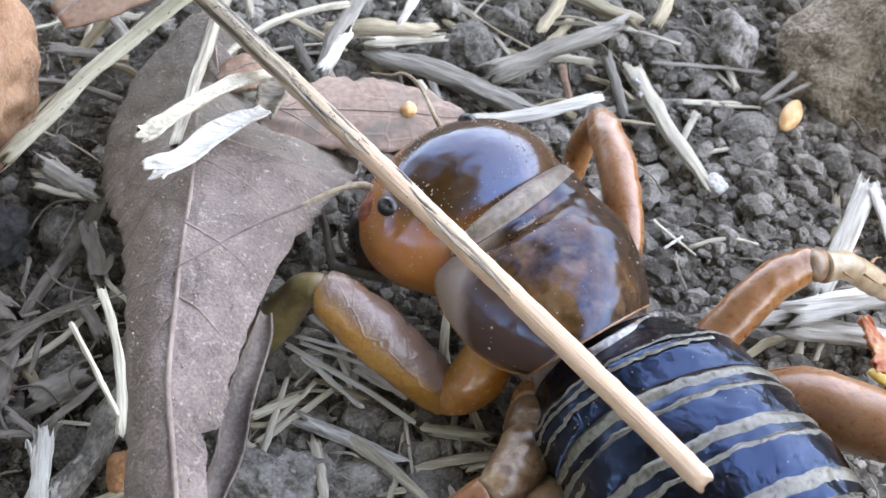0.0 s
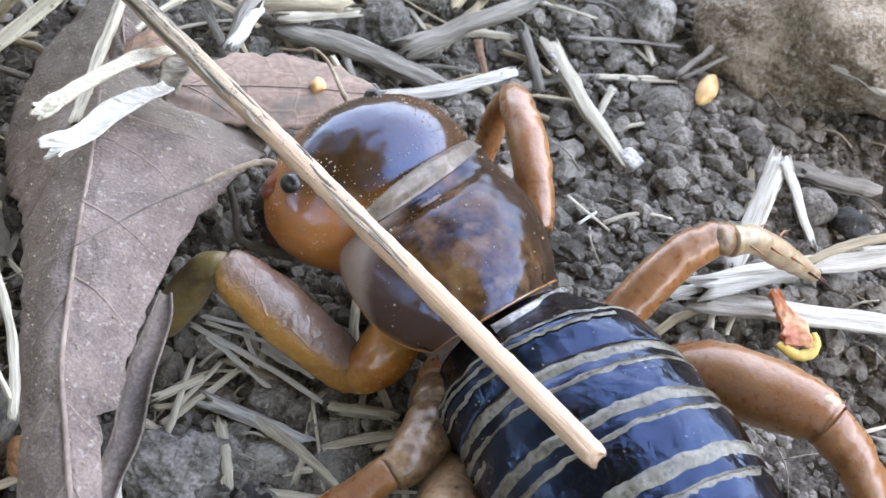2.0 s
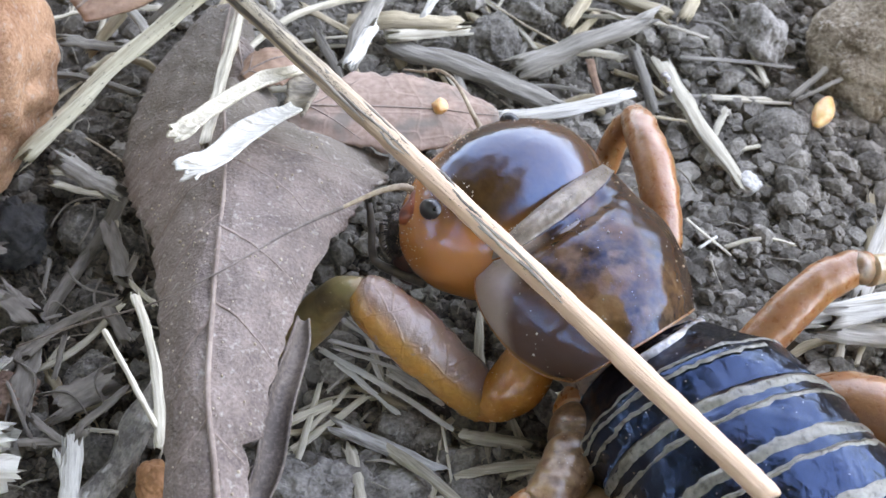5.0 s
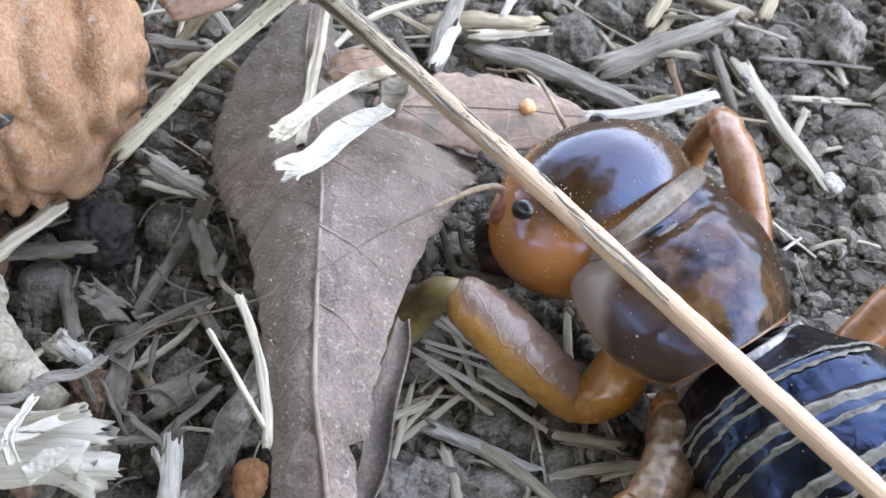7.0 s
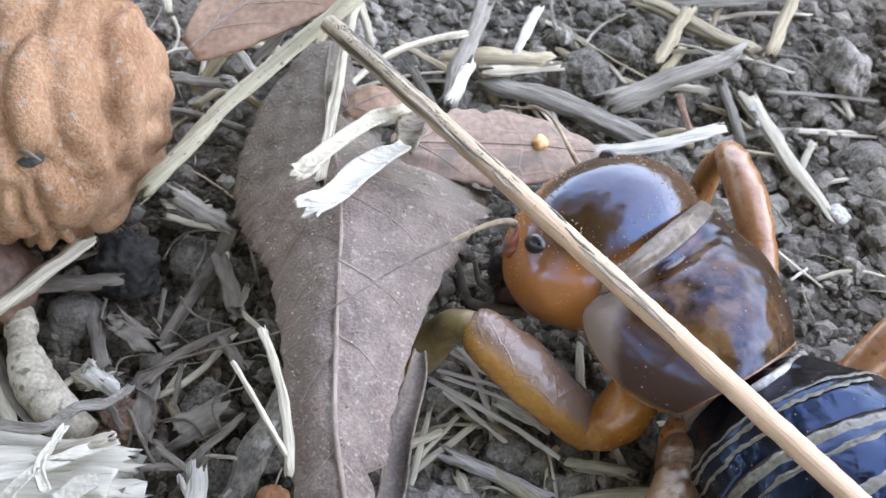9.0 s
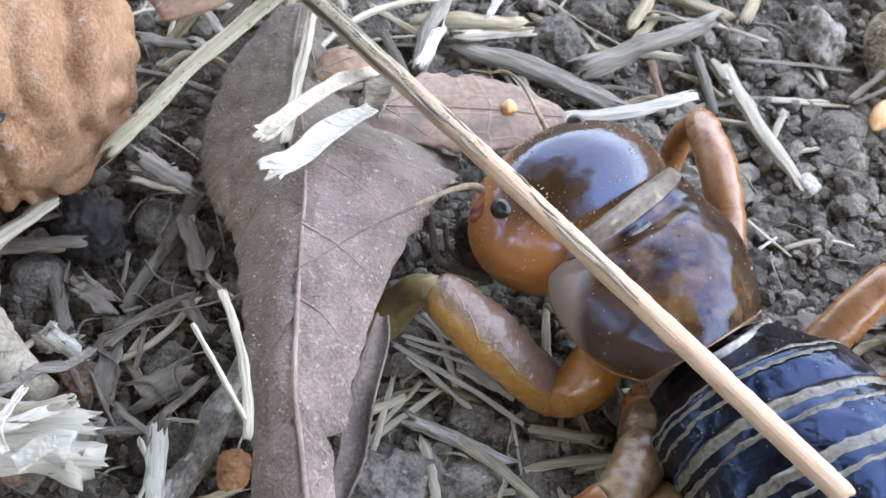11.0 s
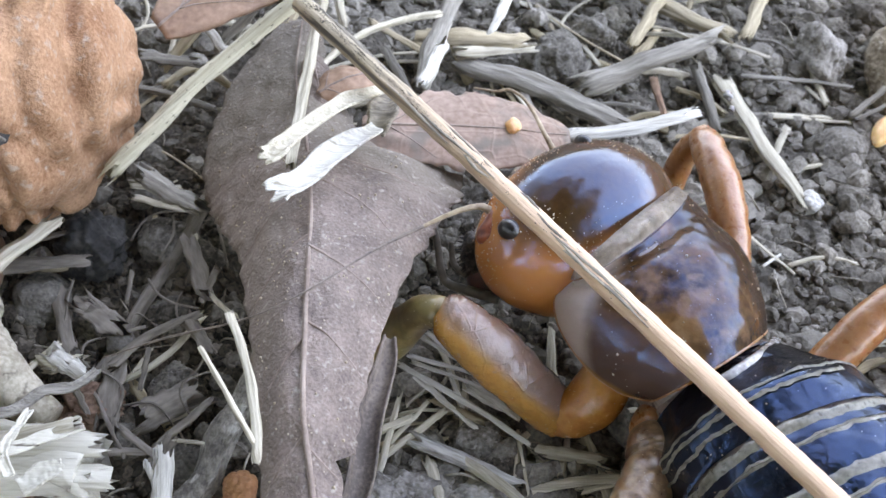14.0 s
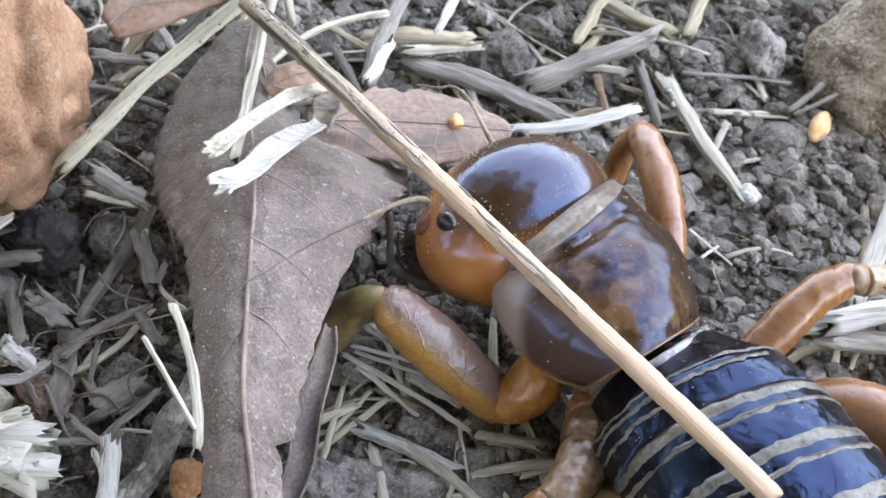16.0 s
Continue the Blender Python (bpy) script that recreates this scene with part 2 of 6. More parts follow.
# head and shield: the sky's blue reflection is put into their gloss colour
HEAD = mat("head_cuticle", (0.028, 0.012, 0.005), (0.105, 0.044, 0.014), 330, 2600, 0.16, 0.5, 0.00008, coat=0.15, coat_rough=0.06, contrast=1.3, sss=0.15, spec=0.5, ior=1.72, sky_tint=(0.13, 0.52, 1.0), grades=(((0, 0, -1), -10.2, -8.6, (0.50, 0.168, 0.046)), ((0.54, 0.84, 0), 4.2, 6.8, (0.09, 0.034, 0.012))))
PRONOTUM = mat("pronotum_cuticle", (0.042, 0.016, 0.007), (0.29, 0.118, 0.038), 480, 2400, 0.13, 0.6, 0.0001, coat=0.15, coat_rough=0.05, sss=0.1, spec=0.5, ior=1.78, sky_tint=(0.12, 0.50, 1.0), contrast=0.7, spots=(0.34, 0.165, 0.075), spot_scale=560, spot_at=(0.52, 0.62), grades=(((-0.55, -0.6, -0.58), -3.9, -2.9, (0.19, 0.094, 0.064)), ((-0.8, 0.5, -0.25), 1.7, 3.0, (0.66, 0.49, 0.40)), ((0, 0, -1), -6.4, -5.7, (0.50, 0.22, 0.06)), ((0.75, 0.66, 0.05), 3.2, 4.4, (0.10, 0.042, 0.02))))
COLLAR = mat("collar_cuticle", (0.18, 0.13, 0.105), (0.50, 0.39, 0.32), 700, 3500, 0.35, 0.9, 0.00012, coat=0.8, coat_rough=0.14, contrast=0.8, sss=0.1)
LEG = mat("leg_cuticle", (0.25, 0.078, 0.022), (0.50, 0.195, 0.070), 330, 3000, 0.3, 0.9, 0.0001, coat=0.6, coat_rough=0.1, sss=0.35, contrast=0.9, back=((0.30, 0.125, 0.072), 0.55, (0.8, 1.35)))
AMBER = mat("amber_cuticle", (0.38, 0.12, 0.02), (0.58, 0.225, 0.055), 500, 3000, 0.24, 0.8, 0.0001, coat=0.9, coat_rough=0.08, sss=0.35, contrast=0.8)
MAUVE_LEG = mat("mauve_leg", (0.13, 0.058, 0.028), (0.36, 0.205, 0.115), 400, 3000, 0.32, 0.8, 0.0001, coat=0.5, sss=0.2)
FRONT_FEMUR = mat("front_femur", (0.40, 0.15, 0.028), (0.60, 0.27, 0.07), 420, 3000, 0.22, 1.0, 0.00016, coat=0.6, coat_rough=0.08, sss=0.3, contrast=1.0, spots=(0.33, 0.20, 0.15), spot_scale=1300, spot_at=(0.62, 0.74), late=True, net=(600, (0.30, 0.13, 0.05), 0.05, 0.10), grades=(((0.68, 0.32, 0.63), -3.3, -2.4, (0.20, 0.112, 0.085)),))
OLIVE_LEG = mat("olive_leg", (0.14, 0.08, 0.028), (0.30, 0.195, 0.085), 300, 2200, 0.35, 0.6, 0.0001, coat=0.3, sss=0.25, spots=(0.20, 0.15, 0.06), spot_scale=500, spot_at=(0.5, 0.7))
PALE_LEG = mat("pale_leg", (0.32, 0.20, 0.11), (0.56, 0.42, 0.28), 300, 2200, 0.35, 0.2, 0.00004, coat=0.4, sss=0.4)
# blue gloss tint stands in for a bluer sky mirrored in the plates
BLACK_TERGITE = mat("black_tergite", (0.004, 0.004, 0.005), (0.020, 0.012, 0.010), 650, 950, 0.13, 1.0, 0.00035, coat=0.3, coat_rough=0.06, spec=0.5, ior=2.0, sky_tint=(0.12, 0.45, 1.0), grades=(((-0.9, -0.44, 0), 3.0, 5.6, (0.12, 0.085, 0.066)),))
PALE_BAND = mat("pale_band", (0.10, 0.088, 0.07), (0.44, 0.40, 0.32), 900, 4000, 0.3, 0.9, 0.0001, coat=0.9, coat_ior=1.7, coat_rough=0.12, contrast=0.9)
MEMBRANE = mat("membrane", (0.075, 0.055, 0.049), (0.30, 0.22, 0.195), 600, 2500, 0.3, 1.0, 0.0002, coat=0.7, contrast=0.8, sss=0.1)
PLEAT = mat("pleat", (0.12, 0.105, 0.10), (0.31, 0.285, 0.28), 600, 3000, 0.25, 0.8, 0.00012, coat=0.8, coat_ior=1.6, sss=0.2)
RED_PATCH = mat("red_patch", (0.10, 0.012, 0.008), (0.30, 0.06, 0.022), 700, 3000, 0.35, 0.6, 0.0001, coat=0.4)
EYE = mat("eye_black", (0.004, 0.004, 0.005), (0.014, 0.013, 0.014), 500, 4000, 0.3, 0.1, 0.00003, coat=0.4, coat_rough=0.2)
MOUTH = mat("mouth_dark", (0.015, 0.005, 0.005), (0.085, 0.016, 0.011), 700, 3000, 0.5, 0.6, 0.0001, coat=0.1)
BRISTLE = mat("bristle", (0.008, 0.007, 0.008), (0.07, 0.05, 0.045), 1500, 6000, 0.5, 0.8, 0.0002)
ANTENNA = mat("antenna", (0.22, 0.14, 0.09), (0.46, 0.34, 0.23), 900, 4000, 0.5, 0.2, 0.00003)
ANTENNA_TIP = mat("antenna_tip", (0.11, 0.082, 0.068), (0.24, 0.18, 0.15), 900, 4000, 0.6, 0.2, 0.00003)
ROOT = mat("root", (0.30, 0.25, 0.185), (0.56, 0.49, 0.39), 500, 4000, 0.7, 0.8, 0.0001, spots=(0.16, 0.13, 0.10), spot_scale=1600, spot_at=(0.58, 0.68))
TWIG_BARK = mat("twig_bark", (0.095, 0.082, 0.069), (0.33, 0.292, 0.25), 900, 4500, 0.9, 1.0, 0.0005, stretch=(0.6, 1, 1), spots=(0.46, 0.425, 0.38), spot_scale=1500, spot_at=(0.56, 0.66))
PALP_MAT = mat("palp", (0.070, 0.052, 0.041), (0.168, 0.133, 0.105), 400, 2500, 0.4, 0.3, 0.00005)
TREE_LEAF = mat("tree_leaf", (0.035, 0.06, 0.015), (0.09, 0.14, 0.035), 8, 60, 0.5, 0.0)
BARK = mat("bark", (0.07, 0.05, 0.035), (0.20, 0.155, 0.115), 12, 90, 0.9, 0.6, 0.006)
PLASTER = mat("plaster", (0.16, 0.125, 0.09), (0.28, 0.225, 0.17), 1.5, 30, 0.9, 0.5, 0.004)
DUST = mat("dust", (0.30, 0.22, 0.15), (0.55, 0.45, 0.34), 500, 3000, 0.9, 0.0)

# ---- builders; lengths in millimetres ----


def thing(name, base, label, category, group="", kind=""):
    ob = new(name)
    ob.location = Vector(base) * MM
    ob.empty_display_size = 0.002
    return tagged(ob, label, category, group, kind)


def world_loc(ob):
    v = Vector((0, 0, 0))
    while ob:
        v += ob.location
        ob = ob.parent
    return v


def mesh_of(name, bm, material, shift=Vector((0, 0, 0)), smooth=True):
    """bm is in millimetres; shift in metres is taken off."""
    me = bpy.data.meshes.new(name)
    for v in bm.verts:
        v.co = v.co * MM - shift
    bmesh.ops.recalc_face_normals(bm, faces=bm.faces)
    for f in bm.faces:
        f.smooth = smooth
    bm.to_mesh(me)
    bm.free()
    me.materials.append(material)
    return me


def part(name, bm, material, parent, label="", smooth=True):
    me = mesh_of(name, bm, material, world_loc(parent), smooth)
    ob = new(name, me)
    ob.parent = parent
    return tagged(ob, label)


def solo(name, bm, material, base, label, category, group="", kind="", smooth=True):
    """A thing of one mesh, with its origin at base."""
    base = Vector(base) * MM
    ob = new(name, mesh_of(name, bm, material, base, smooth))
    ob.location = base
    return tagged(ob, label, category, group, kind)


def spline(points, n):
    """n rows along a Catmull-Rom curve through rows of equal length."""
    p = np.array(points, float)
    p = np.vstack([2 * p[0] - p[1], p, 2 * p[-1] - p[-2]])
    out = []
    for u in np.linspace(0, len(p) - 3 - 1e-9, n):
        i, f = int(u), u - int(u)
        a, b, c, d = p[i:i + 4]
        out.append(0.5 * (2 * b + (c - a) * f + (2 * a - 5 * b + 4 * c - d) * f * f + (3 * b - a - 3 * c + d) * f ** 3))
    return np.array(out)


def rings(bm, loops, cap=True, closed=True):
    """Faces between loops of points."""
    made = [[bm.verts.new(v) for v in loop] for loop in loops]
    k = len(made[0])
    for a, b in zip(made, made[1:]):
        for i in range(k if closed else k - 1):
            j = (i + 1) % k
            bm.faces.new((a[i], a[j], b[j], b[i]))
    if cap and closed:
        bm.faces.new(made[0][::-1])
        bm.faces.new(made[-1])
    return made


def tube(bm, points, n=24, seg=14, flat=1.0, lumps=0.0, up=(0, 0, 1), seed=0.0, ridges=0.0):
    """A tube through rows x, y, z, radius; flat: its height over its width."""
    rows = spline(points, n)
    loops = []
    for i, r in enumerate(rows):
        d = Vector(rows[min(i + 1, n - 1)][:3] - rows[max(i - 1, 0)][:3]).normalized()
        side = d.cross(Vector(up))
        side = side.normalized() if side.length > 1e-4 else Vector((1, 0, 0))
        top = side.cross(d)
        c, loop = Vector(r[:3]), []
        for k in range(seg):
            a = 2 * math.pi * k / seg
            off = side * math.cos(a) + top * math.sin(a) * flat
            grow = 1 + ridges * math.cos(a * 7)
            if lumps:
                grow += lumps * noise.noise((c + off * r[3]) * 0.9 / max(r[3], 0.2) + Vector((seed, 0, 0)))
            loop.append(c + off * r[3] * grow)
        loops.append(loop)
    rings(bm, loops)
    return bm


def blob(bm, centre, size, sub=4, amp=0.15, freq=1.0, seed=0.0, axes=None, fine=0.0):
    """A lumpy ball; axes: a 3 x 3 matrix from local to world."""
    ball = bmesh.ops.create_icosphere(bm, subdivisions=sub, radius=1)["verts"]
    c, m = Vector(centre), axes or Matrix.Identity(3)
    s = Vector((seed * 3.1, seed * 1.7, seed))
    for v in ball:
        p = v.co.copy()
        g = 1 + amp * noise.noise(p * freq + s)
        if fine:
            g += fine * noise.fractal(p * freq * 4 + s, 1.0, 2.0, 3)
        v.co = c + m @ Vector((p.x * size[0], p.y * size[1], p.z * size[2])) * g
    return bm


def height(x, y):
    """The soil's surface."""
    z = -1.6 - 0.04 * max(x - 8, 0) + 1.2 * math.exp(-((x - 1) ** 2 / 90 + (y + 14) ** 2 / 40))
    p = Vector((x, y, 0))
    z += 1.1 * noise.noise(p * 0.11) + 0.55 * noise.noise(p * 0.35) + 0.35 * noise.noise(p * 0.9) + (0.3 * noise.noise(p * 1.9) + 0.16 * noise.noise(p * 4.1) if abs(x) < 50 and abs(y) < 40 else 0)
    far = max(abs(x - 2) - 55, abs(y) - 45, 0)
    return z if far == 0 else z + min(far * 0.02, 6) * noise.noise(p * 0.02)


def axis_frame(a, b):
    """A pose in metres at a (mm) with x towards b."""
    a, b = Vector(a), Vector(b)
    x = (b - a).normalized()
    y = Vector((0, 0, 1)).cross(x)
    y = y.normalized() if y.length > 1e-4 else Vector((0, 1, 0))
    m = Matrix((x, y, x.cross(y))).transposed().to_4x4()
    return Matrix.Translation(a * MM) @ m


def strand(n, wide, bend, rise, flat, taper, s, frayed=True):
    """A fibrous strip or stem along x: grooves run its whole length, the ends are splintered."""
    bm, seg = bmesh.new(), 26
    rows = max(12, int(n * 2))
    loops, twist = [], 0.5 * noise.noise(Vector((s, 4, 1)))
    for i in range(rows):
        u = i / (rows - 1)
        c = Vector((n * u, bend * math.sin(math.pi * u) + 0.2 * wide * noise.noise(Vector((u * 4, s, 0))), rise * math.sin(math.pi * u) + 0.15 * wide * noise.noise(Vector((u * 4, 0, s)))))
        r = 0.5 * wide * (1 + (taper - 1) * u) * (1 + 0.24 * noise.noise(Vector((u * n * 0.35 / wide, s, 3))) + 0.12 * noise.noise(Vector((u * n * 1.3 / wide, s, 6))))
        loop = []
        for k in range(seg):
            a = 2 * math.pi * k / seg
            g = 1 + 0.34 * noise.noise(Vector((math.cos(a) * 2.6, math.sin(a) * 2.6, s + u * 0.8))) + 0.2 * noise.noise(Vector((math.cos(a) * 6, math.sin(a) * 6, u * 3 + s)))
            y, z = r * g * math.cos(a), r * g * math.sin(a) * flat
            t = twist * u
            p = c + Vector((0, y * math.cos(t) - z * math.sin(t), y * math.sin(t) + z * math.cos(t)))
            if frayed and i in (0, rows - 1):
                cut = noise.noise(Vector((math.cos(a) * 2.2, math.sin(a) * 1.2, s + i))) + 0.7 * noise.noise(Vector((math.cos(a) * 6, math.sin(a) * 6, s + i)))
                p.x += min(wide, 1.2) * 1.25 * cut * (1 if i else -1)
            loop.append(p)
        loops.append(loop)
    rings(bm, loops)
    return bm


def straw(a, b, wide, material, label, bend=0.0, rise=0.0, flat=0.4, taper=0.85, name="straw", category="straw", group="straw litter", seed=None, frayed=True):
    """A dry stem or strip from a to b, built along its own x axis so that the grain runs along it."""
    s = random.random() * 90 if seed is None else seed
    bm = strand((Vector(b) - Vector(a)).length, wide, bend, rise, flat, taper, s, frayed)
    ob = new(name, mesh_of(name, bm, material))
    ob.matrix_world = axis_frame(a, b)
    return tagged(ob, label, category, group)


def sheet(name, grid, thick, material, parent=None, base=None, label="", category="", group=""):
    """A thin leaf or flake from a grid of points, closed with its own thickness."""
    bm = bmesh.new()
    g = np.array(grid, float)
    r, c = g.shape[:2]
    du, dv = np.gradient(g, axis=0), np.gradient(g, axis=1)
    nn = np.cross(du, dv)
    nn /= np.linalg.norm(nn, axis=-1, keepdims=True) + 1e-9
    if nn[..., 2].mean() < 0:
        nn = -nn
    top = [[bm.verts.new(g[i, j]) for j in range(c)] for i in range(r)]
    low = [[bm.verts.new(g[i, j] - thick * nn[i, j]) for j in range(c)] for i in range(r)]
    for i in range(r - 1):
        for j in range(c - 1):
            bm.faces.new((top[i][j], top[i][j + 1], top[i + 1][j + 1], top[i + 1][j]))
            bm.faces.new((low[i][j], low[i + 1][j], low[i + 1][j + 1], low[i][j + 1]))
    rim = [(i, 0) for i in range(r)] + [(r - 1, j) for j in range(1, c)] + [(i, c - 1) for i in range(r - 2, -1, -1)] + [(0, j) for j in range(c - 2, 0, -1)]
    for (i, j), (k, l) in zip(rim, rim[1:] + rim[:1]):
        bm.faces.new((top[i][j], low[i][j], low[k][l], top[k][l]))
    if parent:
        return part(name, bm, material, parent, label)
    return solo(name, bm, material, base, label, category, group)

# ---- ground ----


def build_ground():
    xs = np.concatenate([[-9000, -2500, -600, -250, -140, -90, -70, -58, -50], np.arange(-42, 46.1, 0.22), [52, 60], [72, 92, 140, 250, 600, 2500, 9000]])
    ys = np.concatenate([[-9000, -2500, -600, -250, -140, -90, -65, -48, -38], np.arange(-30, 32.1, 0.22), [38, 48], [65, 92, 140, 250, 600, 2500, 9000]])
    verts = [(x * MM, y * MM, height(x, y) * MM) for y in ys for x in xs]
    w = len(xs)
    faces = [(j * w + i, j * w + i + 1, (j + 1) * w + i + 1, (j + 1) * w + i) for j in range(len(ys) - 1) for i in range(w - 1)]
    me = bpy.data.meshes.new("ground")
    me.from_pydata(verts, [], faces)
    me.polygons.foreach_set("use_smooth", [True] * len(faces))
    me.materials.append(SOIL)
    tagged(new("ground", me), "dry grey-brown crumbly garden soil", "ground", kind="structure")


build_ground()

# ---- the cricket ----
T = Vector((0.74, -0.67, 0)).normalized()      # from head to tail
LEFT = Vector((-T.y, T.x, 0)) * -1             # the animal's own left
if LEFT.y > 0:
    LEFT = -LEFT
TH = Vector((0.84, -0.54, 0)).normalized()     # the same for the head, which is turned a little
FWD = Matrix((-TH, (-0.54, -0.84, 0), (0, 0, 1))).transposed()
FWD.normalize()


HEAD_AT, HEAD_SIZE, HEAD_TURN = Vector((2.74, -2.04, 5.95)), (4.36, 5.89, 4.58), Matrix.Rotation(radians(126.2), 3, "Z")


def loft(bm, stations, n, seg=56, lo=-180, hi=180, full=0.9, out=0.0):
    """Cross-sections across the body: rows of x, y, z, half width, height over and under, and the turn of the axis in degrees."""
    rows, loops = spline(stations, n), []
    for x, y, z, w, up, down, turn in rows:
        side = Vector((math.cos(radians(turn)), math.sin(radians(turn)), 0))
        loop = []
        for k in range(seg):
            a = radians(lo + (hi - lo) * k / (seg if hi - lo >= 360 else seg - 1))
            s, c = math.sin(a), math.cos(a)
            lat = math.copysign(abs(s) ** full, s) * (w + out)
            ver = math.copysign(abs(c) ** full, c) * ((up if c > 0 else down) + out)
            loop.append(Vector((x, y, z)) + side * lat + Vector((0, 0, ver)))
        loops.append(loop)
    rings(bm, loops, closed=hi - lo >= 360)
    return bm


def arc(row, seg, full=1.08):
    """One hoop from a left foot over the top to a right foot."""
    left, top, right = (np.array(row[k:k + 3]) for k in (0, 3, 6))
    mid, half = (left + right) / 2, (right - left) / 2
    out = []
    for a in np.linspace(-math.pi / 2, math.pi / 2, seg):
        s, c = math.sin(a), max(math.cos(a), 0)
        out.append(Vector(mid + half * math.copysign(abs(s) ** full, s) + (top - mid) * c ** full))
    return out


def arcs(bm, rows, n, seg):
    rings(bm, [arc(r, seg) for r in spline(rows, n)], closed=False)
    return bm


# hoops of the shield from front to rear: left foot, top, right foot
SADDLE = [
    (2.20, -6.43, 7.40, 5.42, -5.73, 9.55, 8.42, -0.96, 7.90),
    (1.67, -6.68, 6.90, 5.74, -6.04, 9.28, 8.80, -1.48, 7.80),
    (1.38, -7.42, 6.50, 6.09, -6.91, 9.85, 9.49, -2.42, 7.60),
    (1.79, -8.81, 6.00, 6.83, -8.29, 10.00, 10.98, -3.89, 7.00),
    (3.12, -10.55, 5.40, 7.64, -10.03, 9.90, 11.76, -5.27, 6.20),
    (4.66, -11.68, 5.20, 8.45, -11.16, 9.30, 12.18, -6.78, 5.40),
    (6.03, -12.07, 5.20, 8.95, -11.98, 8.60, 12.28, -7.53, 5.00),
]
COLLAR_ROWS = [
    (2.36, -6.20, 8.0, 4.76, -4.86, 10.12, 8.12, 0.26, 7.0),
    (2.28, -6.34, 8.1, 4.90, -5.16, 10.32, 8.26, 0.12, 7.1),
    (2.20, -6.42, 8.0, 5.10, -5.50, 10.34, 8.42, -0.06, 7.1),
    (2.10, -6.52, 7.5, 5.40, -5.80, 9.76, 8.60, -0.40, 7.3),
]


def thicken(bm, depth):
    bmesh.ops.solidify(bm, geom=bm.faces[:], thickness=depth)
    return bm


# the abdomen's axis: x, y, z, half width, height over, height under, turn
ABDOMEN = [(9.3, -10.4, 4.2, 3.7, 2.8, 3.6, 34), (10.6, -12.2, 4.4, 4.4, 4.0, 3.9, 27), (11.25, -13.5, 4.6, 5.2, 5.0, 4.2, 24), (12.6, -15.5, 4.6, 5.5, 5.3, 4.4, 22), (13.85, -18.2, 4.6, 5.78, 5.6, 4.5, 24),
           (15.5, -21.0, 4.6, 5.6, 5.4, 4.5, 26), (17.0, -24.6, 4.4, 5.2, 4.9, 4.3, 25), (18.5, -28.4, 3.8, 4.3, 3.9, 3.9, 22), (19.5, -31.8, 3.1, 2.4, 2.4, 2.9, 20)]
PALPS, HEADS, LIMB_ROWS = [], [], []


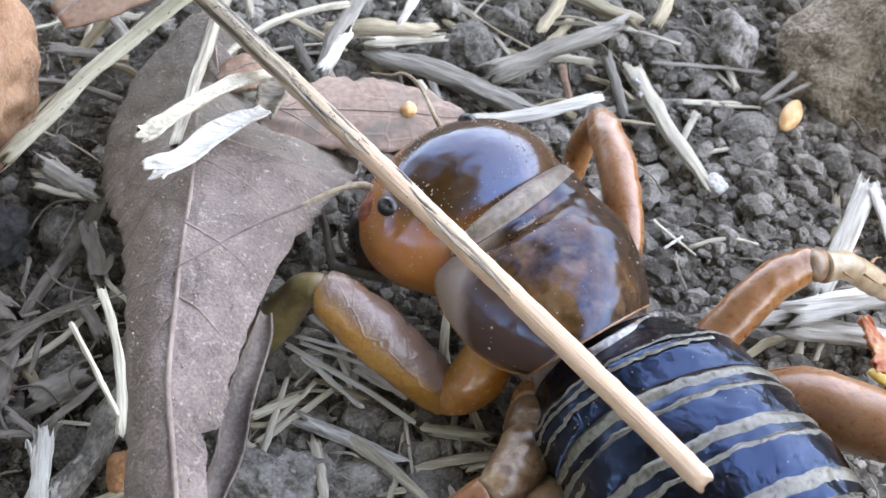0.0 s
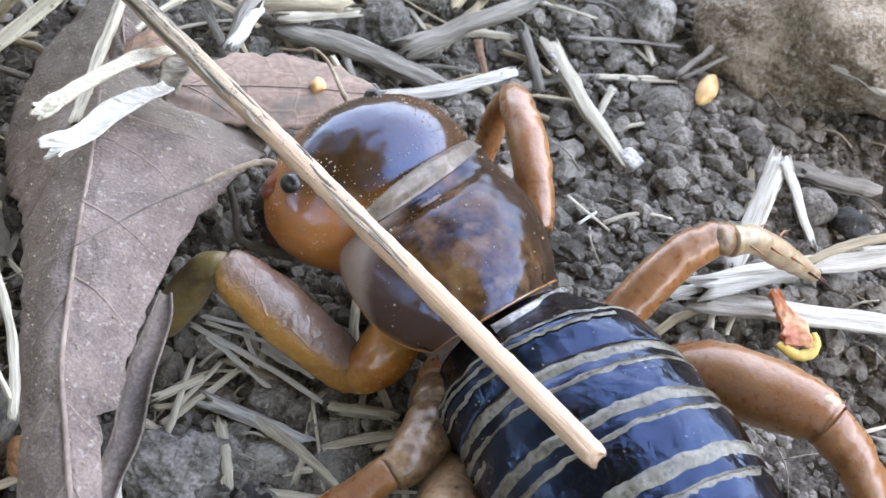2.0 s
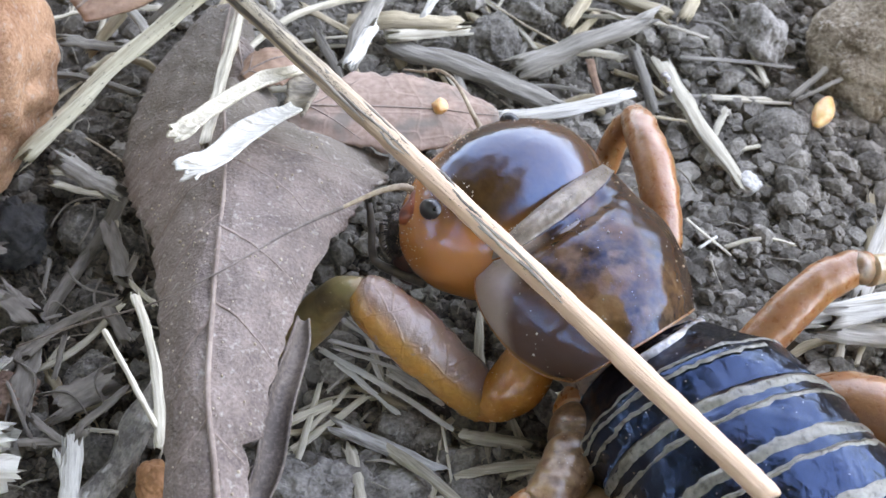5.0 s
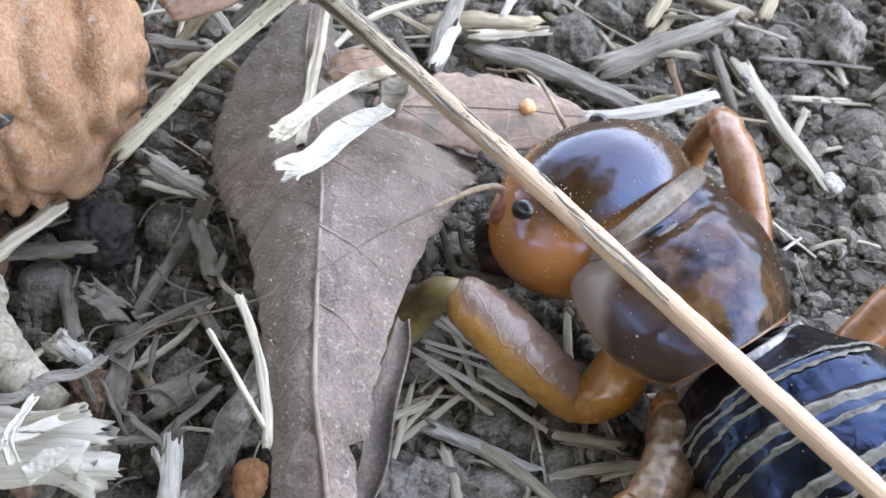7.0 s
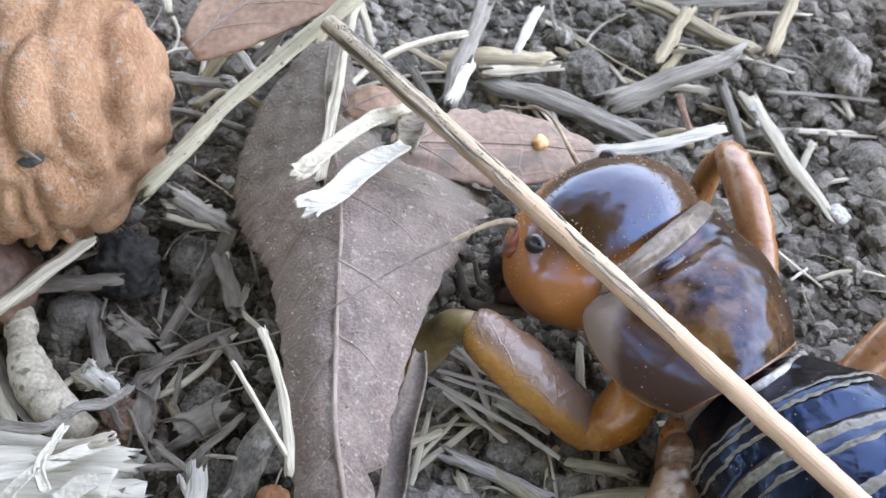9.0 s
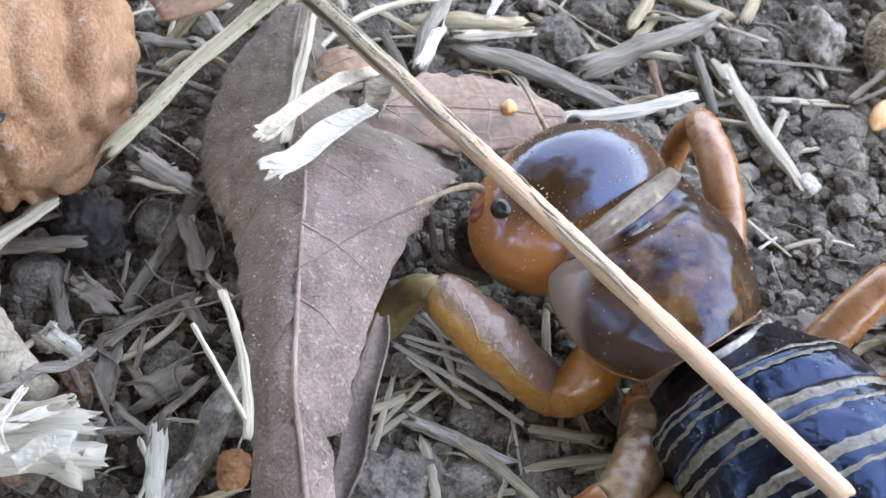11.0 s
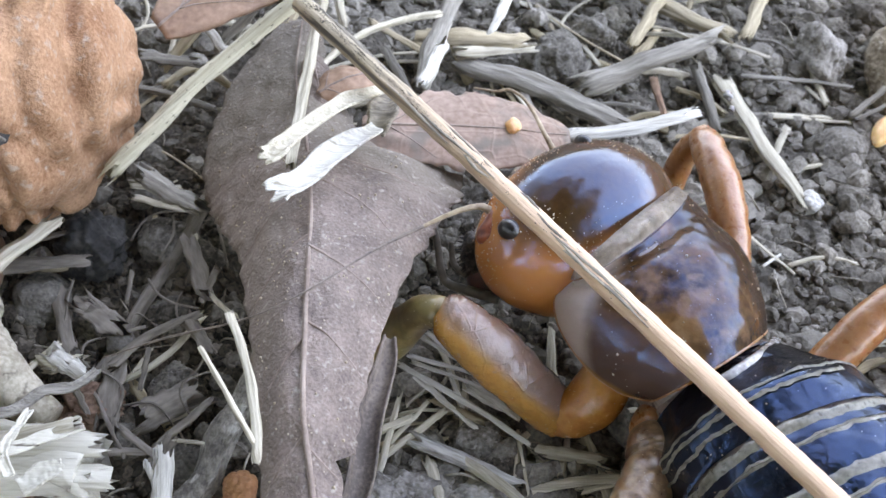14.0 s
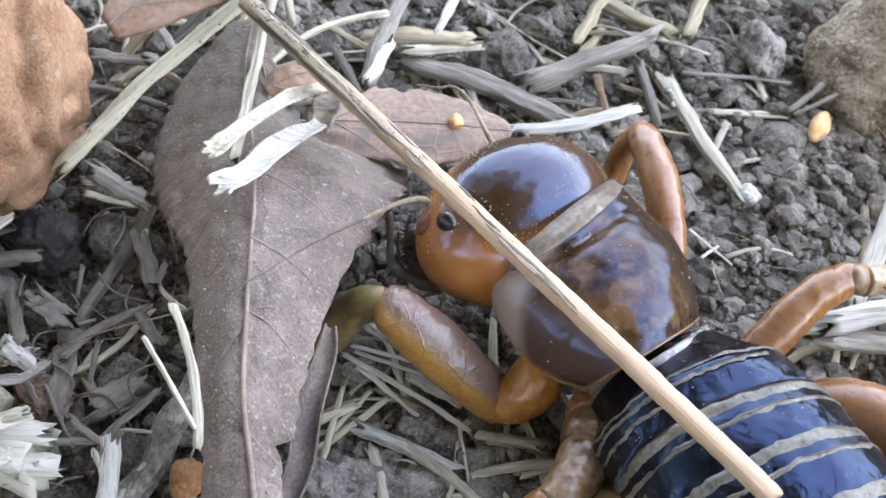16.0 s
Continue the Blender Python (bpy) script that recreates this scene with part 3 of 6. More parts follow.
def build_cricket():
    body = thing("jerusalem_cricket", (8, -10, -0.5), "glossy amber-brown wingless cricket with black banded abdomen lying on soil", "cricket")
    # abdomen core and tergites
    bm = loft(bmesh.new(), ABDOMEN, 40, 40)
    part("abdomen_membrane", bm, MEMBRANE, body, "dull dark wrinkled membrane")
    dense = spline(ABDOMEN, 241)
    cuts = [8, 88, 118, 148, 178, 206, 226, 238]
    for i, (a, b) in enumerate(zip(cuts, cuts[1:])):
        rows = []
        for k in range(a, b + 1, 3):
            u = (k - a) / (b - a)
            r = dense[min(k, 240)].copy()
            r[3:6] += 0.06 + 0.26 * math.sin(math.pi * (0.08 + 0.8 * u)) ** 0.8
            rows.append(r)
        bm = loft(bmesh.new(), rows, 26, 96, -112, 112)
        for v in bm.verts:
            v.co += Vector((0, 0, 0.09 * noise.noise(v.co * 0.6) + 0.06 * noise.noise(v.co * 1.5) + 0.02 * noise.noise(v.co * 4)))
        plate = part("tergite", thicken(bm, -0.12), BLACK_TERGITE, body, "glossy black back plate" if i == 0 else "")
        for off, wide, lo, hi, out, label in ((48, 3, -108, 108, 0.34, "thin pale front rim"), (56, 3, -108, 30, 0.36, ""), (66, 2, -108, -30, 0.36, "")) if i == 0 else ((0, 6, -108, 108, 0.25, "dull grey pale band"), (11, 3, -108, 104, 0.30, "thin broken pale band"), (18, 2, -108, -66, 0.33, "pale crease down the flank")):
            if a + off + wide > 239:
                continue
            rows = []
            for k in np.linspace(a + off, a + off + wide, 6):
                r = dense[int(min(k, 240))].copy()
                r[3:6] += out + 0.07 * math.sin(math.pi * (k - a - off) / wide)
                rows.append(r)
            bm = loft(bmesh.new(), rows, 8, 96, lo, hi)
            for v in bm.verts:
                q = v.co.copy()
                v.co += Vector((0, 0, 0.09 * noise.noise(q * 0.6) + 0.06 * noise.noise(q * 1.5) + 0.03 * noise.noise(q * 3.3))) + T * 0.14 * noise.noise(q * 0.9) + T * 0.11 * noise.noise(q * 2.4) + T * 0.05 * noise.noise(q * 6)
            part("band", thicken(bm, -0.22), PALE_BAND, plate, label)
    # thorax under the pronotum
    core = [(5.0, -4.4, 6.0, 3.4, 3.2, 3.6, 48), (6.6, -6.6, 5.8, 3.9, 3.4, 4.0, 47), (8.4, -9.4, 5.0, 3.4, 2.6, 3.8, 43), (10.9, -12.9, 4.3, 3.4, 2.4, 3.8, 34)]
    part("thorax", loft(bmesh.new(), core, 20, 40), MEMBRANE, body, "dull dark grey membrane between the plates")
    # pronotum: a saddle with rounded front lobes, wider in front than behind
    bm = arcs(bmesh.new(), SADDLE, 48, 90)
    for v in bm.verts:
        v.co.z += 0.10 * noise.noise(v.co * 0.7) + 0.05 * noise.noise(v.co * 1.4) + 0.012 * noise.noise(v.co * 3.2)
    plate = part("pronotum", thicken(bm, -0.25), PRONOTUM, body, "glossy translucent brown shield with dark marbling")
    part("rim", tube(bmesh.new(), [(*p, 0.06) for p in arc(SADDLE[-1], 30)], 60, 8), LEG, plate, "thin amber rear edge")
    part("side_rim", tube(bmesh.new(), [(*row[:3], 0.06) for row in spline(SADDLE, 14)], 50, 8), LEG, plate, "thin amber side edge")
    pleat = [(*(p + T * 0.62 - Vector((0, 0, 0.16))), 0.27) for p in arc(SADDLE[-1], 30)[12:29:3]]
    part("hind_membrane", tube(bmesh.new(), pleat, 60, 12, 0.6, 0.15), PLEAT, body, "pale glossy membrane fold behind the shield")
    # collar
    bm = arcs(bmesh.new(), COLLAR_ROWS, 14, 80)
    for v in bm.verts:
        v.co += Vector((0.6, -0.6, 1)) * (0.08 * noise.noise(v.co * 0.9) + 0.04 * noise.noise(v.co * 2.4))
    part("collar", thicken(bm, -0.25), COLLAR, body, "dusty grey-brown collar band")
    # head
    hc = Vector((2.65, -1.4, 5.3))
    bm = bmesh.new()
    bmesh.ops.create_uvsphere(bm, u_segments=96, v_segments=64, radius=1)
    for v in bm.verts:
        p = v.co.copy()
        q = Vector((p.x * HEAD_SIZE[0], p.y * HEAD_SIZE[1] * (1 - 0.12 * max(0, -p.z)), p.z * HEAD_SIZE[2])) * (1 + 0.014 * noise.noise(p * 1.6) + 0.007 * noise.noise(p * 4) + 0.002 * noise.noise(p * 14))
        v.co = HEAD_AT + HEAD_TURN @ q
    head = part("head", bm, HEAD, body, "smooth glossy amber-brown head capsule dusted with soil grains")
    for c, size, tag in (((-1.02, -4.45, 8.72), (0.66, 0.5, 0.62), "shiny black bead eye"), ((2.95, 1.2, 9.05), (0.6, 0.45, 0.6), "")):
        part("eye", blob(bmesh.new(), c, size, 4, 0.02, axes=FWD), EYE, head, tag)
    part("antenna_socket", blob(bmesh.new(), (-1.62, -3.05, 7.55), (0.66, 1.3, 0.9), 4, 0.3, 1.3, axes=FWD), RED_PATCH, head, "dark red patch before the eye")
    rows = [(-1.75, -2.7, 7.9, 0.26), (-2.5, -2.6, 8.3, 0.18), (-3.8, -3.2, 8.5, 0.13), (-5.6, -4.3, 8.45, 0.10)]
    part("antenna", tube(bmesh.new(), rows, 36, 10, lumps=0.12), ANTENNA, head, "pale tan base of the feeler")
    rows = [(-5.3, -4.1, 8.45, 0.10), (-7.9, -6.5, 9.25, 0.06), (-10.6, -9.2, 9.8, 0.046), (-13.6, -10.2, 8.65, 0.045), (-18.1, -9.0, 5.0, 0.06), (-21.6, -8.7, 2.6, 0.05)]
    part("antenna_tip", tube(bmesh.new(), rows, 70, 8, lumps=0.08), ANTENNA_TIP, head, "long thin dark feeler laid across the leaf")
    rows = [(1.6, 2.9, 6.8, 0.18), (1.2, 3.6, 7.1, 0.14), (0.3, 6.0, 7.1, 0.10), (-0.6, 7.4, 6.7, 0.09), (-1.4, 8.0, 6.0, 0.07), (-2.6, 9.0, 5.2, 0.05)]
    part("antenna", tube(bmesh.new(), rows, 50, 10, lumps=0.08), ANTENNA, head, "thin tan feeler over a pink leaf")
    part("mandible", blob(bmesh.new(), hc + FWD @ Vector((2.6, 1.8, -2.4)), (2.2, 2.8, 2.4), 4, 0.25, 1.4, axes=FWD), MOUTH, head, "dark red-brown mouthparts")
    bm, rng = blob(bmesh.new(), (-2.3, -2.6, 4.6), (1.0, 1.0, 1.7), 4, 0.3, 1.5, 3.0), random.Random(3)
    for _ in range(160):
        d = Vector((rng.uniform(-1, 0.4), rng.uniform(-1, 0.4), rng.uniform(-0.6, 1))).normalized()
        p = Vector((-2.3, -2.6, 4.6)) + Vector((d.x * 0.95, d.y * 0.95, d.z * 1.6))
        q = p + d * rng.uniform(0.2, 0.5) + Vector((0, 0, -0.15))
        tube(bm, [(*p, 0.05), (*((p + q) / 2), 0.04), (*q, 0.012)], 4, 4)
    part("lip", bm, BRISTLE, head, "black bristly upper lip")
    for rows, label in (
        ([(-1.2, -4.7, 3.2, 0.30), (-2.4, -4.2, 3.0, 0.29), (-3.9, -3.5, 2.8, 0.24), (-4.3, -2.9, 3.1, 0.23), (-4.5, -1.8, 3.6, 0.21), (-4.8, -0.7, 4.3, 0.18)], "long pale jointed mouth feeler"),
        ([(-1.6, -3.9, 3.0, 0.22), (-2.7, -3.2, 3.0, 0.20), (-3.6, -2.4, 3.1, 0.18), (-3.8, -1.4, 3.8, 0.14)], "short pale mouth feeler"),
    ):
        PALPS.append(part("palp", tube(bmesh.new(), rows, 34, 12, lumps=0.12), PALP_MAT, head, label))
    HEADS.append(head)
    build_legs(body)
    build_dust(body)


def limb(body, name, pieces, label):
    """A leg: its first piece carries the others. pieces: part name, material, flatness, rows of x, y, z, radius."""
    top = None
    for kind, material, flat, rows in pieces:
        if rows[0][3] > 0.4:
            LIMB_ROWS.append(rows)
        bm = tube(bmesh.new(), rows, 44, 30, flat, 0.07, seed=rows[0][0])
        if rows[0][3] > 0.4:
            for v in bm.verts:
                v.co += Vector((0.5, 0.5, 0.7)) * (0.10 * noise.noise(v.co * 1.1) + 0.05 * noise.noise(v.co * 2.6) + 0.02 * noise.noise(v.co * 6))
        ob = part(kind if top else name, bm, material, top or body, "" if top else label)
        top = top or ob
    return top


def build_legs(body):
    # left front: femur from its root by the throat up to the knee, shin down under the leaf
    fore = limb(body, "front_leg", (
        ("femur", FRONT_FEMUR, 0.95, ((2.2, -11.0, 1.2, 1.0), (1.4, -10.6, 2.0, 1.35), (-0.6, -9.8, 4.0, 1.54), (-2.6, -9.0, 5.8, 1.46), (-3.9, -8.4, 6.8, 1.2), (-4.4, -8.2, 7.1, 0.6))),
        ("trochanter", AMBER, 1.0, ((1.7, -11.0, 1.4, 0.9), (2.8, -11.0, 2.2, 1.3), (3.8, -10.5, 3.3, 1.45), (4.4, -9.4, 4.2, 1.25), (4.6, -8.6, 4.6, 0.9))),
        ("tibia", OLIVE_LEG, 0.9, ((-4.0, -8.3, 6.75, 0.55), (-4.6, -8.0, 6.5, 0.85), (-5.5, -7.6, 5.5, 1.0), (-6.8, -7.4, 3.0, 1.15), (-8.0, -7.4, 0.8, 0.9))),
    ), "plump translucent amber front leg, bent at the knee")
    part("knee_spot", blob(bmesh.new(), (-3.95, -9.1, 7.0), (0.32, 0.3, 0.3), 3, 0.3), MOUTH, fore, "dark red joint spot")
    # left middle
    leg = limb(body, "middle_leg", (
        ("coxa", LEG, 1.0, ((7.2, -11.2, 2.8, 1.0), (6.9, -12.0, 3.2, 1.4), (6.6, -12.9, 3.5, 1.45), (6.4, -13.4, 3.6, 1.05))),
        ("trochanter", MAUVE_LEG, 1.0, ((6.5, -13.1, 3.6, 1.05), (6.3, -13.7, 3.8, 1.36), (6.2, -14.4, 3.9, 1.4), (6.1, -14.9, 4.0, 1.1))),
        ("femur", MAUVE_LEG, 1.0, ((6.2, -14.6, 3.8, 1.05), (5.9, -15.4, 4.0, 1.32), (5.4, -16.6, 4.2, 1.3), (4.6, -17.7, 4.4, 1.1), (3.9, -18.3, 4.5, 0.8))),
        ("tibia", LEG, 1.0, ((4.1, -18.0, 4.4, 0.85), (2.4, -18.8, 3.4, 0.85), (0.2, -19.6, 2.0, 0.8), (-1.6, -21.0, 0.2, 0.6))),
    ), "ringed amber and mauve middle leg with a pale knee")
    part("joint_membrane", blob(bmesh.new(), (6.5, -11.4, 3.9), (0.55, 0.5, 0.5), 3, 0.2), PALP_MAT, leg, "pale grey joint knob")
    part("side_membrane", tube(bmesh.new(), [(6.6, -10.9, 3.4, 0.6), (7.6, -12.1, 3.7, 1.0), (8.0, -13.6, 3.8, 1.15), (8.2, -15.8, 3.4, 1.0), (8.4, -18.0, 2.8, 0.7)], 30, 16, 1.0, 0.6), MEMBRANE, leg, "dull grey wrinkled membrane")
    # left hind, seen beside the abdomen
    limb(body, "hind_leg", (
        ("femur", MAUVE_LEG, 1.0, ((8.0, -16.0, 1.6, 1.2), (7.0, -18.6, 3.2, 1.7), (6.4, -22.0, 4.6, 1.7), (6.0, -26.0, 4.4, 1.1))),
        ("tibia", LEG, 1.0, ((6.0, -26.0, 4.2, 0.9), (3.6, -28.0, 1.6, 0.8), (1.4, -29.6, -0.6, 0.6))),
    ), "stout amber hind leg beside the abdomen")
    # right front
    limb(body, "front_leg", (
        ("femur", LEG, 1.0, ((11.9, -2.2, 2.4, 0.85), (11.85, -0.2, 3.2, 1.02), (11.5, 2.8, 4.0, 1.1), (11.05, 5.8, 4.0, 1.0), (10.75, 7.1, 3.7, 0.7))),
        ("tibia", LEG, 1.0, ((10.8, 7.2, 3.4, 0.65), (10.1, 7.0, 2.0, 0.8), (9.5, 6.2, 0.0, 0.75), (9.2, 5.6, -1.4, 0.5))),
    ), "smooth amber front leg folded upwards")
    # right middle
    MID = [None]
    MID[0] = limb(body, "middle_leg", (
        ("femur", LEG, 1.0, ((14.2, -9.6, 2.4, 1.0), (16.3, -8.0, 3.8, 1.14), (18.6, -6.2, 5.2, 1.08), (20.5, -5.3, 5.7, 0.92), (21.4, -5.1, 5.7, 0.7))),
        ("tibia", PALE_LEG, 1.0, ((21.4, -5.3, 5.6, 0.8), (23.0, -4.8, 5.0, 0.75), (25.2, -4.4, 3.0, 0.7), (27.2, -4.0, 1.0, 0.4))),
        ("claw", MOUTH, 1.0, ((27.0, -4.1, 1.1, 0.22), (27.8, -4.0, 0.5, 0.16), (28.4, -4.1, -0.1, 0.04))),
        ("claw", MOUTH, 1.0, ((26.8, -3.8, 1.1, 0.2), (27.7, -3.4, 0.6, 0.14), (28.3, -3.3, 0.2, 0.04))),
    ), "amber middle leg with a pale spiny shin on straw")
    for i in range(7):
        u = 0.15 + 0.12 * i
        x, y, z = 21.4 + 5.8 * u, -5.3 + 1.3 * u, 5.6 - 4.6 * u * u - 0.2 * u
        sg = 1 if i % 2 else -1
        part("spine", tube(bmesh.new(), [(x, y + 0.45 * sg, z + 0.2, 0.09), (x + 0.35, y + 0.85 * sg, z + 0.25, 0.06), (x + 0.75, y + 1.05 * sg, z + 0.1, 0.015)], 8, 6), MOUTH if i > 4 else LEG, MID[0])
    # right hind
    HIND = [None]
    HIND[0] = limb(body, "hind_leg", (
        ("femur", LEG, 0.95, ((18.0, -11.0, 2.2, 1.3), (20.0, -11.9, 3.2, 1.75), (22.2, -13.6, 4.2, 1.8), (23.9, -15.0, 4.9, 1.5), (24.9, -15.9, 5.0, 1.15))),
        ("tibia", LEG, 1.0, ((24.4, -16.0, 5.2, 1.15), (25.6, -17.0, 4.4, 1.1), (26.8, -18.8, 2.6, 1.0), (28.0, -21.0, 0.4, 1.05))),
        ("spine", MOUTH, 1.0, ((27.6, -18.6, 2.8, 0.12), (28.1, -18.7, 3.0, 0.09), (28.6, -18.9, 3.1, 0.02))),
    ), "thick glossy amber hind leg bent at the knee")
    part("knee_plate", blob(bmesh.new(), (24.5, -15.3, 5.75), (0.75, 0.6, 0.55), 3, 0.25), PALE_LEG, HIND[0], "pale lilac knee plate")
    part("knee_spot", blob(bmesh.new(), (25.3, -15.5, 5.6), (0.35, 0.4, 0.4), 3, 0.3), MOUTH, HIND[0], "dark red joint spot")
    part("knee", blob(bmesh.new(), (20.9, -5.4, 5.9), (0.75, 0.85, 0.85), 3, 0.25), MAUVE_LEG, MID[0], "brownish translucent knee")


def build_dust(body):
    """Soil grains on the head and shield."""
    rng = random.Random(5)
    bm = bmesh.new()
    for _ in range(1100):
        a, b = rng.uniform(-math.pi, math.pi), rng.uniform(0.0, 1.1)
        p = Vector((math.cos(a) * math.cos(b), math.sin(a) * math.cos(b), math.sin(b)))
        c = HEAD_AT + HEAD_TURN @ Vector((p.x * HEAD_SIZE[0], p.y * HEAD_SIZE[1], p.z * HEAD_SIZE[2])) * 1.004
        if noise.noise(p * 2.5) < rng.uniform(-0.5, 0.2):
            continue
        bmesh.ops.create_icosphere(bm, subdivisions=1, radius=rng.uniform(0.012, 0.045) * (0.7 + 0.4 * p.z), matrix=Matrix.Translation(c))
    hoops = [arc(r, 60) for r in spline(SADDLE, 60)]
    for _ in range(150):
        c = hoops[rng.randrange(4, 56)][rng.randrange(6, 54)]
        bmesh.ops.create_icosphere(bm, subdivisions=1, radius=rng.uniform(0.012, 0.04) + (0.04 if rng.random() < 0.1 else 0), matrix=Matrix.Translation(c))
    for row in COLLAR_ROWS[1:3]:
        for p in arc(row, 90)[8:-4]:
            for _ in range(2):
                q = p + Vector((rng.uniform(-0.2, 0.2), rng.uniform(-0.2, 0.2), 0.02))
                bmesh.ops.create_icosphere(bm, subdivisions=1, radius=rng.uniform(0.01, 0.04), matrix=Matrix.Translation(q))
    for x, y, z, w, up, down, turn in spline(ABDOMEN, 60)[10:]:
        side = Vector((math.cos(radians(turn)), math.sin(radians(turn)), 0))
        for _ in range(5):
            a = rng.uniform(-1.6, 1.5)
            sn, cs = math.sin(a), math.cos(a)
            q = Vector((x, y, z)) + side * math.copysign(abs(sn) ** 0.9, sn) * (w + 0.3) + Vector((0, 0, max(cs, 0) ** 0.9 * (up + 0.3)))
            bmesh.ops.create_icosphere(bm, subdivisions=1, radius=0.012 + 0.03 * rng.random() ** 2, matrix=Matrix.Translation(q))
    for rows in LIMB_ROWS:
        dense = spline(rows, 60)
        for _ in range(70):
            i = rng.randrange(1, 59)
            d = Vector(dense[i + 1][:3] - dense[i - 1][:3]).normalized()
            side = d.cross(Vector((0, 0, 1))).normalized()
            a = rng.uniform(-0.3, math.pi + 0.3)
            p = Vector(dense[i][:3]) + (side * math.cos(a) + side.cross(d) * math.sin(a)) * dense[i][3] * 1.0
            bmesh.ops.create_icosphere(bm, subdivisions=1, radius=rng.uniform(0.01, 0.03), matrix=Matrix.Translation(p))
    ob = part("dust", bm, DUST, body, "pale soil grains stuck to the head and shield")
    ob["kind"] = "stuff"


build_cricket()

# ---- the big dead leaf ----
MIDRIB = [(-8.6, -27.0, 6.2), (-9.6, -20.0, 8.3), (-10.4, -15.6, 9.2), (-10.7, -9.6, 9.6), (-10.9, -4.0, 9.3), (-11.4, 0.4, 8.2), (-12.2, 5.2, 6.0), (-13.2, 11.0, 3.6), (-13.4, 18.0, 1.8)]
# along the midrib: how far the blade reaches to either side, and how far it droops there
LEFT_REACH = [(0, 2.2, 1.6), (0.13, 2.5, 1.6), (0.2, 2.1, 1.5), (0.27, 2.3, 1.7), (0.35, 2.7, 1.9), (0.5, 4.0, 3.4), (0.6, 5.2, 4.4), (0.7, 5.9, 4.2), (0.77, 5.9, 3.4), (0.83, 5.3, 2.4), (0.92, 3.5, 1.0), (1, 1.6, 0.4)]
RIGHT_REACH = [(0, 0.8, 0.6), (0.1, 1.15, 0.8), (0.17, 1.4, 0.9), (0.195, 1.2, 0.9), (0.201, 2.15, 1.2), (0.275, 2.6, 1.4), (0.32, 3.1, 1.6), (0.367, 3.7, 1.7), (0.413, 4.35, 1.8), (0.459, 5.1, 2.2), (0.5, 5.9, 2.6), (0.58, 7.6, 3.4), (0.64, 8.6, 4.2), (0.672, 8.4, 3.8), (0.70, 5.4, 2.4), (0.74, 3.4, 1.6), (0.85, 2.4, 0.8), (1, 1.2, 0.4)]


def at(table, u, col):
    return float(np.interp(u, [r[0] for r in table], [r[col] for r in table]))


